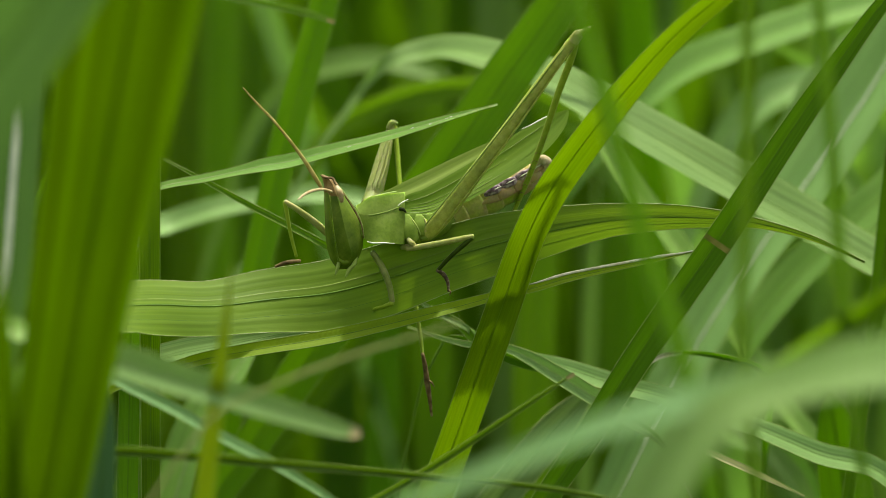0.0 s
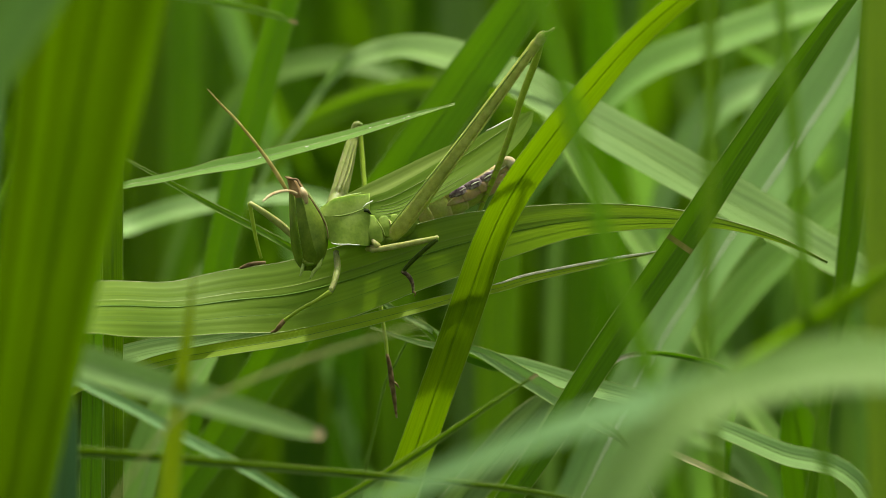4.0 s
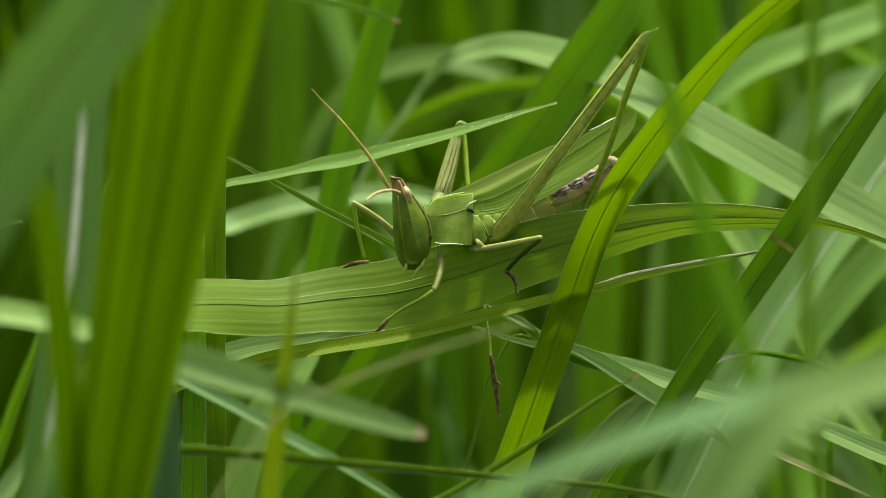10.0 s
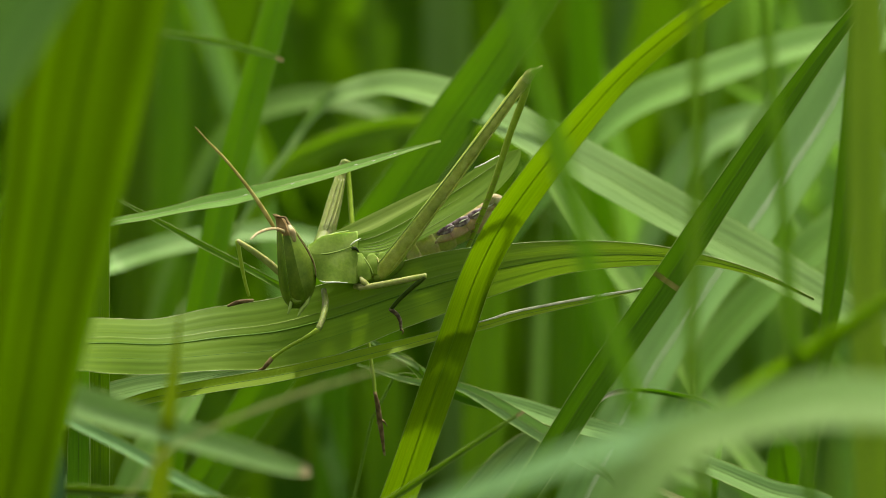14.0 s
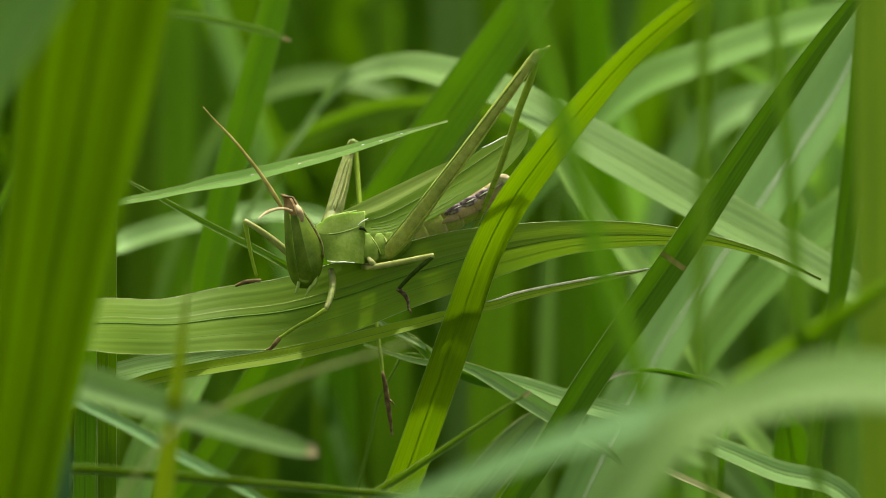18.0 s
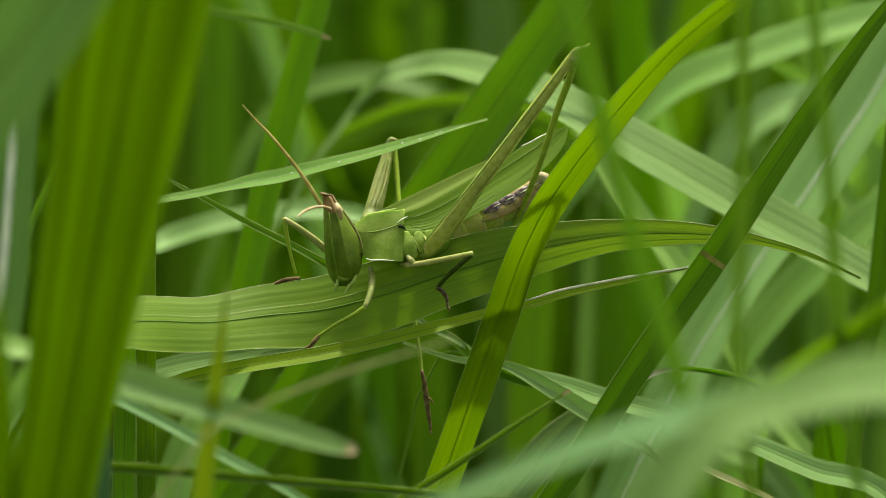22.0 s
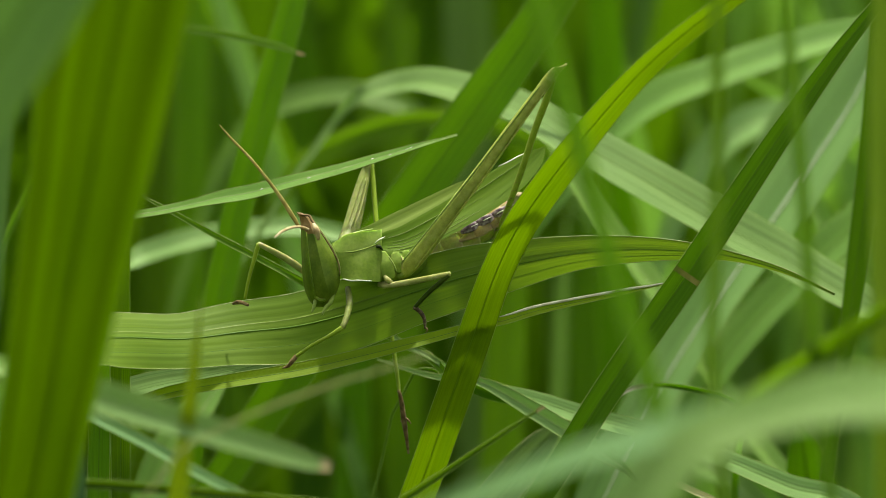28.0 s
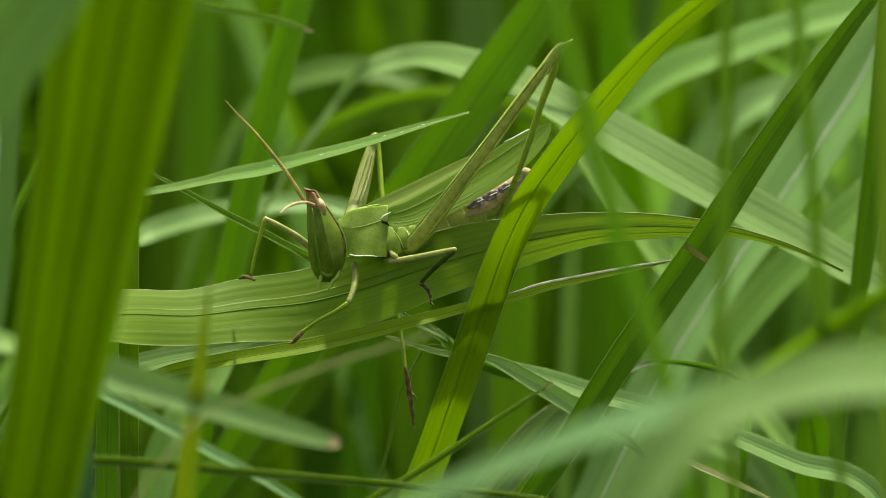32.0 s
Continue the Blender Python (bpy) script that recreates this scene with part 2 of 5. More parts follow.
def ribbon(path, side, normal, half, run, fold, wave=0.0, across=8, seed=0, pleat=0.0, ripple=0.02):
    """The sheet of a leaf, with its UV (across, along)."""
    bm = bmesh.new()
    layer = bm.loops.layers.uv.new("uv")
    rows, us = [], np.linspace(-1, 1, across + 1)
    rng = random.Random(seed)
    ph = rng.random() * 6
    for i in range(len(path)):
        w = half[i]
        row = []
        for u in us:
            lift = fold * abs(u) * w - 0.10 * w * math.cos(u * math.pi * 1.0) * 0.5
            lift += wave * w * math.sin(run[i] * 160 + ph) * u * u
            lift += ripple * w * math.sin(u * 11 + ph)
            lift += pleat * w * (abs((u * 3.5) % 1.0 - 0.5) - 0.25)
            q = path[i] + side[i] * u * w + normal[i] * lift
            row.append(bm.verts.new(q))
        rows.append(row)
    for i in range(len(path) - 1):
        for j in range(across):
            f = bm.faces.new((rows[i][j], rows[i][j + 1], rows[i + 1][j + 1], rows[i + 1][j]))
            for loop, (a, b) in zip(f.loops, ((i, j), (i, j + 1), (i + 1, j + 1), (i + 1, j))):
                loop[layer].uv = ((us[b] + 1) / 2, run[a])
    return bm, [[np.array(q.co) for q in row] for row in rows]


def tube(path, radii, sides=6, flat=1.0, cap=True):
    """A round or flattened rod through the points."""
    bm = bmesh.new()
    path = np.array(path, float)
    toward = np.array((0.13, -0.98, 0.31))
    d, side, normal = frames_along(path, toward)
    rings = []
    for i in range(len(path)):
        r = radii[i]
        rings.append([bm.verts.new(path[i] + side[i] * r * math.cos(a) + normal[i] * r * flat * math.sin(a))
                      for a in (2 * math.pi * k / sides for k in range(sides))])
    for a, b in zip(rings, rings[1:]):
        for k in range(sides):
            bm.faces.new((a[k], a[(k + 1) % sides], b[(k + 1) % sides], b[k]))
    if cap:
        bm.faces.new(rings[0][::-1])
        bm.faces.new(rings[-1])
    bmesh.ops.recalc_face_normals(bm, faces=bm.faces)
    return bm


FACING = np.array((0.0, -0.99, 0.14))
made_leaves = []


def leaf(points, widths, material, label, tilt=0.0, fold=0.12, rib=0.8, tip="", turn=0.0, white=False, scar=0.0, rim=False, lines=(), dry_edge=None, twist=()):
    """A grass leaf from its foot on the ground to its point: sheet, midrib and both margins. Widths in millimetres."""
    foot = np.array(points[0])
    path, w, run = spline(np.array(points) - foot, np.column_stack([np.array(widths) / 2000.0, np.array(twist if twist else [tilt] * len(points)) / 1000.0]), 0, 7)
    tilt = w[:, 1] * 1000.0
    count = len(path)
    half = np.maximum(w[:, 0], 0.0002)
    d, side, normal = frames_along(path, FACING, tilt, turn)
    seed = len(made_leaves)
    bm, rows = ribbon(path, side, normal, half, run, fold, 0.05, 8, seed)
    thing = new("grass_leaf")
    thing.location = foot
    tagged(thing, label, "grass leaf", "grass leaves")
    edges = [[r[k] for r in rows] for k in (0, -1)]
    mid = [r[4] for r in rows]
    part("lamina", bm, material, thing)
    pale = material in (LEAF_PALE, LEAF_GREY, LEAF_STRAW)
    r = np.clip(half * 0.055 * rib, 0.00008, 0.0009)
    part("midrib", tube(np.array(mid) + normal * (r * (0.3 if white else -0.45))[:, None], r, 6, 0.8),
         RIB_WHITE if white else RIB_PALE if pale else RIB_GREEN, thing, "broad white midrib" if white else "")
    for e in edges:
        part("margin", tube(e, np.full(count, 0.00006 if rim else 0.00005), 4), RIM_PALE if rim else MARGIN, thing, "thin pale leaf margin")
    for k, thick, pale_line in lines:
        part("vein", tube(np.array([q[k] for q in rows]) - normal * thick * 0.5, np.minimum(half * 0.03, thick), 5, 0.7), RIB_SOFT if pale_line else RIB_GREEN, thing, "pale raised vein" if pale_line else "")
    if dry_edge is not None:
        upper = max(edges, key=lambda e: sum(q[2] for q in e))
        run_on = [q for q in upper if q[0] + foot[0] > dry_edge]
        part("dry_edge", tube(run_on, np.interp(np.linspace(0, 1, len(run_on)), (0, 0.2, 0.8, 1), (0.0001, 0.00026, 0.00026, 0.00012)), 6, 0.7), DRY_WHITE, thing, "dried whitish upper edge")
    if tip:
        at = np.linspace(run[-1] - (0.0015 if tip == "brown" else 0.007), run[-1], 9)
        path2, side2, normal2 = (np.array([np.interp(at, run, a[:, c]) for c in range(3)]).T for a in (path, side, normal))
        half2 = np.interp(at, run, half) * 1.05 + 0.0001
        bt, _ = ribbon(path2 + normal2 * 0.00015, side2, normal2, half2, at, fold, 0.05, 8, seed)
        part("tip", bt, DRY_TIP if tip == "brown" else DRY_WHITE, thing, "dried brown leaf tip" if tip == "brown" else "dried whitish leaf tip")
    if scar:
        k = int(np.argmin(np.abs(path[:, 2] + foot[2] - scar)))
        at = np.linspace(run[k] - 0.0005, run[k] + 0.0005, 5)
        path2, side2, normal2 = (np.array([np.interp(at, run, a[:, c]) for c in range(3)]).T for a in (path, side, normal))
        bt, _ = ribbon(path2 + normal2 * 0.00012, side2, normal2, np.interp(at, run, half) * 0.95, at, fold, 0.05, 8, seed)
        part("scar", bt, SCAR, thing, "tan ring-shaped scar")
    made_leaves.append(thing)
    return thing


# ---- ground ----
def ground():
    bm = bmesh.new()
    r = [0, 0.5, 1, 2, 4, 8, 20, 60, 200, 1000, 3000]
    rings = []
    for k, q in enumerate(r):
        ring = []
        for j in range(48):
            a = 2 * math.pi * j / 48
            x, y = q * math.cos(a), q * math.sin(a)
            z = -0.004 + 0.004 * noise.noise(Vector((x * 3, y * 3, 0))) if q < 60 else -0.004
            ring.append(bm.verts.new((x, y, z)) if q else None)
        rings.append(ring)
    centre = bm.verts.new((0, 0, -0.004))
    for j in range(48):
        bm.faces.new((centre, rings[1][j], rings[1][(j + 1) % 48]))
    for a, b in zip(rings[1:], rings[2:]):
        for j in range(48):
            bm.faces.new((a[j], b[j], b[(j + 1) % 48], a[(j + 1) % 48]))
    return tagged(obj("ground", bm, SOIL), "dark soil and low green growth under the grass", "ground", kind="structure")


ground()


def meadow(name, label, count, inside, height, width, material, seed, steps=8):
    """Many upright arching blades in one mesh, for the grass that nobody could count."""
    rng = np.random.RandomState(seed)
    x, y = inside(rng, count)
    count = len(x)
    h = rng.uniform(*height, count)
    w = rng.uniform(*width, count) / 2
    lean_a = rng.uniform(0, 2 * math.pi, count)
    lean = rng.uniform(0.03, 0.35, count) * h
    droop = rng.uniform(0.0, 0.35, count)
    face = rng.uniform(-0.9, 0.9, count) + np.where(rng.rand(count) < 0.5, math.pi, 0)
    s = np.linspace(0, 1, steps + 1)[None, :]
    bend = lean[:, None] * s ** 2.2
    px = x[:, None] + np.cos(lean_a)[:, None] * bend
    py = y[:, None] + np.sin(lean_a)[:, None] * bend
    pz = h[:, None] * (s - droop[:, None] * s ** 4)
    ww = w[:, None] * (0.55 + 0.9 * s) * (1 - s ** 3) ** 0.8 + 0.0003
    sx, sy = np.cos(face)[:, None], np.sin(face)[:, None]
    verts = np.stack([np.stack([px + sx * u * ww - sy * lift * ww, py + sy * u * ww + sx * lift * ww, pz], -1)
                      for u, lift in ((-1, 0.25), (0, 0.0), (1, 0.25))], 2).reshape(-1, 3)
    k = (np.arange(count) * (steps + 1) * 3)[:, None, None] + (np.arange(steps) * 3)[None, :, None] + np.arange(2)[None, None, :]
    faces = np.stack([k, k + 1, k + 4, k + 3], -1).reshape(-1, 4)
    along = (h[:, None] * s + x[:, None] * 7)
    uv_all = np.stack([np.broadcast_to(np.array([0, 0.5, 1.0]), (count, steps + 1, 3)), np.repeat(along[:, :, None], 3, 2)], -1).reshape(-1, 2)
    me = bpy.data.meshes.new(name)
    me.from_pydata(verts, [], faces)
    layer = me.uv_layers.new(name="uv")
    layer.data.foreach_set("uv", uv_all[faces.ravel()].astype(np.float32).ravel())
    me.polygons.foreach_set("use_smooth", [True] * len(me.polygons))
    me.materials.append(material)
    return tagged(new(name, me), label, "grass", kind="stuff")


def behind(near, far, half, right=1.0, left=-1.0):
    """A wedge behind the perch."""
    def pick(rng, count):
        y = rng.uniform(near, far, count)
        return rng.uniform(left, right, count) * (half + 0.12 * y), y
    return pick


def around(r0, r1):
    """A ring of meadow, with the clearing through which the camera looks left open."""
    def pick(rng, count):
        a, r = rng.uniform(0, 2 * math.pi, count), np.sqrt(rng.uniform(r0 * r0, r1 * r1, count))
        r = r + rng.exponential(0.35, count) * np.maximum(0, r / r1 - 0.7) * r1 * (r0 < 1)
        x, y = r * np.cos(a), r * np.sin(a)
        keep = ~((np.abs(x) < 0.21) & (y > -1.5) & (y < 0.45))
        keep &= ~((np.abs(x) < 0.36 + 0.12 * y) & (y >= 0.45) & (y < 2.4))
        return x[keep], y[keep]
    return pick


def gap(rng, count):
    """The narrow clearing in front of the camera."""
    return rng.uniform(-0.24, 0.24, count), rng.uniform(-1.55, 0.5, count)


def clump(x, y, seed, count, height, width, material, label):
    """A tuft of grass: blades that rise from one foot and arch outwards."""
    rng = random.Random(seed)
    thing = new("grass_clump")
    thing.location = (x, y, 0)
    tagged(thing, label, "grass", "grass clumps")
    for _ in range(count):
        h = rng.uniform(*height)
        a = rng.uniform(0, 2 * math.pi)
        reach = rng.uniform(0.05, 0.32) * h
        droop = rng.uniform(0.0, 0.3)
        bx, by = rng.uniform(-0.02, 0.02), rng.uniform(-0.02, 0.02)
        pts = [(bx + math.cos(a) * reach * s ** 2, by + math.sin(a) * reach * s ** 2, h * (s - droop * s ** 4)) for s in (0, 0.25, 0.5, 0.7, 0.85, 1.0)]
        w = rng.uniform(*width)
        path, half, run = spline(pts, [w * k / 2 for k in (0.5, 0.8, 1.0, 0.9, 0.6, 0.03)], 18)
        f = rng.uniform(-0.9, 0.9)
        d, side, normal = frames_along(path, np.array((math.sin(f), -math.cos(f), 0.1)), rng.uniform(-15, 25))
        bm, _ = ribbon(path, side, normal, np.maximum(half[:, 0], 0.0003), run, 0.15, 0.04, 4, rng.randrange(999))
        part("blade", bm, material, thing)


def clumps(count, inside, seed, blades, height, width, material, label):
    xs, ys = inside(np.random.RandomState(seed), count)
    for k in range(count):
        clump(float(xs[k]), float(ys[k]), seed * 100 + k, blades, height, width, material, label)


clumps(24, behind(0.42, 0.85, 0.20), 33, 6, (0.42, 0.66), (0.007, 0.012), LEAF_BACK, "tuft of fresh green grass blades behind the perch")
clumps(14, behind(0.32, 0.9, 0.24, 1.0, 0.1), 22, 6, (0.42, 0.64), (0.008, 0.013), LEAF_PALE, "tuft of pale green grass blades farther back")
clumps(14, behind(0.24, 0.8, 0.20, 1.0, 0.4), 23, 7, (0.40, 0.58), (0.009, 0.015), LEAF_LIGHT, "tuft of bent light green grass blades")
meadow("meadow_grass", "dense dark grass behind the perch", 460, behind(0.38, 1.0, 0.22, 0.35), (0.55, 0.85), (0.008, 0.014), LEAF_BACK, 15)
meadow("meadow_grass", "dense darker grass farther back", 1100, behind(0.8, 2.4, 0.35), (0.6, 0.95), (0.008, 0.014), LEAF_BACK, 12)
meadow("meadow_grass", "bent greyish grass in the open", 60, behind(0.30, 1.2, 0.20, 1.0, 0.4), (0.36, 0.56), (0.010, 0.016), LEAF_PALE, 18)
meadow("meadow_grass", "tall grass all round the clearing", 16000, around(0.2, 3.0), (0.35, 0.62), (0.007, 0.013), LEAF_FRESH, 14, 5)
meadow("meadow_grass", "darker grass all round the clearing", 9000, around(0.2, 3.0), (0.30, 0.60), (0.007, 0.013), LEAF_BACK, 16, 5)
meadow("meadow_grass", "grass of the meadow farther out", 20000, around(2.6, 6.5), (0.35, 0.62), (0.012, 0.024), LEAF_FRESH, 20, 3)
meadow("meadow_grass", "darker grass of the meadow farther out", 12000, around(2.4, 9.0), (0.30, 0.58), (0.014, 0.026), LEAF_BACK, 21, 3)
meadow("meadow_grass", "low new grass in the gap between the taller blades", 1500, gap, (0.09, 0.22), (0.004, 0.008), LEAF_BACK, 24, 4)
meadow("meadow_grass", "wide meadow of grass in the distance", 30000, around(5.0, 17.0), (0.35, 0.65), (0.025, 0.05), LEAF_FRESH, 19, 3)

# ---- the single leaves, from foot to point ----
big_blade = leaf([(-0.1023, -0.1312, 0), (-0.0975, -0.1312, 0.2509), (-0.0657, -0.1419, 0.3794), (-0.0601, -0.1438, 0.4018), (-0.0564, -0.1483, 0.42), (-0.053, -0.1538, 0.4381), (-0.0495, -0.1594, 0.4559), (-0.0461, -0.165, 0.4734), (-0.0423, -0.1716, 0.4907), (-0.0379, -0.179, 0.51), (-0.031, -0.186, 0.5321), (-0.023, -0.1837, 0.548)], [5, 9, 11.2, 12.6, 13.7, 15.5, 17.3, 19.5, 20.0, 17.2, 8.9, 0.3], LEAF_STREAKY, rib=0.35,
     label="broad backlit yellow-green grass blade standing near the lens")
leaf([(-0.1691, -0.2488, 0), (-0.1594, -0.2488, 0.302), (-0.0863, -0.2302, 0.4337), (-0.0778, -0.228, 0.449), (-0.0708, -0.2263, 0.4612), (-0.0627, -0.2245, 0.4738), (-0.0538, -0.2227, 0.4865), (-0.0453, -0.2209, 0.4995), (-0.0337, -0.2183, 0.5178), (-0.0252, -0.217, 0.527)], [5, 9, 11.8, 12.6, 13.3, 13.7, 13.7, 12.6, 7.8, 0.3], LEAF_DUSK, tilt=-25,
     label="broad grey-green grass blade leaning across the taller blade")
leaf([(-0.0912, -0.1249, 0), (-0.0891, -0.1249, 0.2497), (-0.0747, -0.1064, 0.381), (-0.0724, -0.1034, 0.4016), (-0.07, -0.1009, 0.4195), (-0.0685, -0.0994, 0.4302), (-0.0667, -0.0962, 0.4526), (-0.0652, -0.0937, 0.4705), (-0.0634, -0.0912, 0.4884), (-0.062, -0.0893, 0.5018)], [5, 6.6, 6.6, 7.1, 7.5, 7.9, 7.5, 7.1, 5, 0.3], LEAF_DUSK, rib=3.2, white=True,
     label="grey-green grass blade with a broad white midrib")
leaf([(-0.0598, -0.0858, 0), (-0.0602, -0.0858, 0.2732), (-0.0628, -0.1554, 0.391), (-0.0632, -0.1652, 0.4075), (-0.0636, -0.178, 0.4317), (-0.0644, -0.1879, 0.4472), (-0.0659, -0.1961, 0.4605), (-0.0679, -0.2041, 0.4751), (-0.0694, -0.2128, 0.4855)], [5, 4.7, 4.7, 4.6, 4.4, 4.1, 3.3, 2.2, 0.2], LEAF_STREAKY,
     label="narrow dark olive grass blade beside a broad blade")
leaf([(-0.055, -0.092, 0), (-0.0549, -0.0928, 0.2358), (-0.0544, -0.095, 0.3804), (-0.0539, -0.096, 0.3927), (-0.0534, -0.097, 0.4012), (-0.0527, -0.098, 0.4078), (-0.0521, -0.098, 0.4129)], [5, 4.2, 4.7, 5.1, 4.5, 3.1, 0.3], LEAF_TEAL,
     label="dark bluish green grass leaf behind the broad blade")
leaf([(-0.0484, -0.0298, 0), (-0.0486, -0.0298, 0.2365), (-0.0498, -0.0121, 0.3619), (-0.05, -0.0093, 0.3817), (-0.0501, -0.0058, 0.4065), (-0.0502, -0.003, 0.4263), (-0.0502, 0.0005, 0.451), (-0.0496, 0.004, 0.4758), (-0.0486, 0.0068, 0.4956)], [5, 3.3, 3.3, 3.3, 3.5, 3.7, 4, 3.7, 0.3], LEAF_OLIVE, rib=0.2,
     label="upright dark green grass blade")
leaf([(-0.0584, -0.0278, 0), (-0.0579, -0.0278, 0.2363), (-0.0547, -0.0101, 0.3615), (-0.0542, -0.0073, 0.3814), (-0.0539, -0.0052, 0.3962), (-0.0535, -0.0033, 0.4101), (-0.0529, -0.0014, 0.423)], [5, 3.7, 3.7, 3.9, 3.7, 2.8, 0.3], LEAF_SOFT, rib=0.2,
     label="short upright grass blade with brown flecks")
perch = leaf([(-0.0693, -0.1479, 0), (-0.0686, -0.1479, 0.2741), (-0.0641, -0.0749, 0.3889), (-0.0637, -0.0684, 0.3991), (-0.063, -0.0571, 0.4078), (-0.0604, -0.0462, 0.4147), (-0.0558, -0.029, 0.415), (-0.0482, -0.0141, 0.4134), (-0.0386, -0.0072, 0.4121), (-0.0287, -0.0025, 0.4126), (-0.0187, -0.0023, 0.4136), (-0.0087, -0.002, 0.416), (0.0014, -0.0015, 0.4193), (0.0114, -0.0011, 0.4223), (0.0214, -0.0008, 0.4246), (0.0314, -0.0005, 0.4263), (0.0415, -0.0005, 0.4269), (0.0505, -0.0005, 0.4266), (0.0585, -0.0006, 0.4256), (0.0683, -0.001, 0.4228), (0.0765, -0.0016, 0.419)], [5, 4, 4, 4.9, 6.8, 9.5, 11.3, 11.8, 11.6, 13.0, 13.2, 12.7, 11.5, 10.6, 8.3, 6.0, 4.6, 3.2, 1.7, 0.9, 0.3], LEAF_PERCH, twist=[30, 30, 30, 30, 32, 34, 36, 35, 33, 29, 20, 6, 2, 0, -4, -8, -10, -10, -10, -10, -10], fold=-0.2, rib=0.5, rim=True, lines=[(3, 0.00016, 1), (6, 5e-05, 0)],
     label="long arching green grass leaf carrying a grasshopper")
leaf([(-0.1336, -0.009, 0), (-0.1246, -0.0087, 0.2452), (-0.059, -0.008, 0.3955), (-0.051, -0.008, 0.3991), (-0.0426, -0.0085, 0.4022), (-0.031, -0.0085, 0.4045), (-0.0187, -0.008, 0.4065), (-0.0081, -0.0068, 0.4087), (0.0037, -0.0043, 0.4113), (0.0118, -0.003, 0.4133), (0.018, -0.0028, 0.4146), (0.023, -0.0027, 0.4161), (0.0294, -0.0024, 0.4175), (0.0394, -0.002, 0.4195), (0.046, -0.002, 0.4209)], [5, 3, 1.4, 1.8, 2.4, 2.7, 2.8, 2.6, 2.2, 1.8, 1.7, 1.7, 1.4, 0.9, 0.2], LEAF_BRIGHT, tilt=30, fold=0.16, rib=0.4, dry_edge=0.0165,
     label="thin grass leaf with a pale dried end under the perch leaf")
leaf([(-0.1309, -0.0033, 0), (-0.1146, -0.0033, 0.2911), (-0.0659, -0.0033, 0.3919), (-0.0559, -0.0023, 0.399), (-0.0458, -0.0018, 0.4024), (-0.0368, -0.0016, 0.4042), (-0.0278, -0.0013, 0.406), (-0.0167, -0.001, 0.408), (-0.0127, -0.0009, 0.4087)], [5, 5.5, 5.5, 6.4, 6.4, 5.5, 3.6, 1.1, 0.3], LEAF_ARCH, tilt=48, fold=0.1, rib=0.5,
     label="short pale grass leaf tucked under the perch leaf")
leaf([(-0.071, 0.0216, 0), (-0.0636, 0.0177, 0.2216), (-0.0093, 0.006, 0.3571), (-0.0035, 0.004, 0.368), (0.0022, 0.0012, 0.3819), (0.0082, -0.0028, 0.3998), (0.0127, -0.0043, 0.4129), (0.0165, -0.0064, 0.424), (0.0206, -0.01, 0.4329), (0.0265, -0.015, 0.4422), (0.0338, -0.021, 0.4524), (0.0415, -0.027, 0.4619), (0.0501, -0.032, 0.47), (0.0623, -0.036, 0.479), (0.0759, -0.038, 0.4859)], [5, 5.4, 6, 6.2, 6.5, 6.5, 6.4, 6.1, 6.1, 5.9, 5.1, 4.2, 3.7, 2.9, 0.3], LEAF_CROSS, tilt=-18, fold=0.12, rib=0.05,
     label="yellow-green grass blade crossing in front of the perch leaf")
leaf([(-0.0732, -0.0369, 0), (-0.0617, -0.0369, 0.2649), (0.0125, -0.0221, 0.37), (0.0215, -0.0203, 0.3827), (0.0275, -0.019, 0.3915), (0.0347, -0.0174, 0.4028), (0.0426, -0.0158, 0.4142), (0.0508, -0.0142, 0.4258), (0.0592, -0.0124, 0.4385), (0.0678, -0.0106, 0.451), (0.0757, -0.0091, 0.462), (0.0845, -0.0075, 0.4731), (0.0963, -0.0053, 0.4884)], [5, 3.8, 3.8, 4.4, 4.7, 5.1, 5.3, 5.2, 4.7, 4, 3.1, 2, 0.3], LEAF_DARK, tilt=4, fold=0.08, rib=0.06, scar=0.4238,
     label="dark green grass blade with a tan ring-shaped scar")
thin_leaf = leaf([(-0.0902, -0.005, 0), (-0.0868, -0.0028, 0.2612), (-0.0622, 0.004, 0.4213), (-0.0573, 0.007, 0.429), (-0.0487, 0.009, 0.4316), (-0.0421, 0.009, 0.4328), (-0.0361, 0.009, 0.4341), (-0.0316, 0.009, 0.4351), (-0.0269, 0.009, 0.4359), (-0.0189, 0.009, 0.438), (-0.0108, 0.0095, 0.44), (-0.0038, 0.01, 0.442), (0.0034, 0.0103, 0.4441), (0.0104, 0.0105, 0.446)], [5, 3, 1.3, 1.4, 1.5, 1.7, 1.9, 2.7, 2.9, 2.5, 2.1, 1.7, 1, 0.1], LEAF_PALE, tilt=30, fold=0.04, rib=0.3,
     label="thin pointed pale green grass leaf lying above the perch")
leaf([(-0.0392, -0.0042, 0), (-0.0338, -0.0042, 0.2467), (0.0009, 0.0133, 0.3703), (0.0034, 0.0146, 0.3795), (0.0065, 0.0159, 0.3886), (0.0091, 0.0172, 0.3977), (0.0055, 0.0181, 0.404), (-0.0017, 0.0187, 0.408), (-0.0099, 0.0194, 0.4134), (-0.0189, 0.0122, 0.4198), (-0.025, 0.0127, 0.4231), (-0.0332, 0.0133, 0.4273), (-0.0413, 0.0139, 0.4317), (-0.0489, 0.0145, 0.4357)], [5, 3, 1.4, 1.4, 1.4, 1.4, 1.6, 1.4, 1.6, 1.3, 1.2, 1.1, 0.8, 0.1], LEAF_SOFT, tilt=15, fold=0.2, rib=0.5,
     label="slender pointed grass leaf slanting behind the perch")
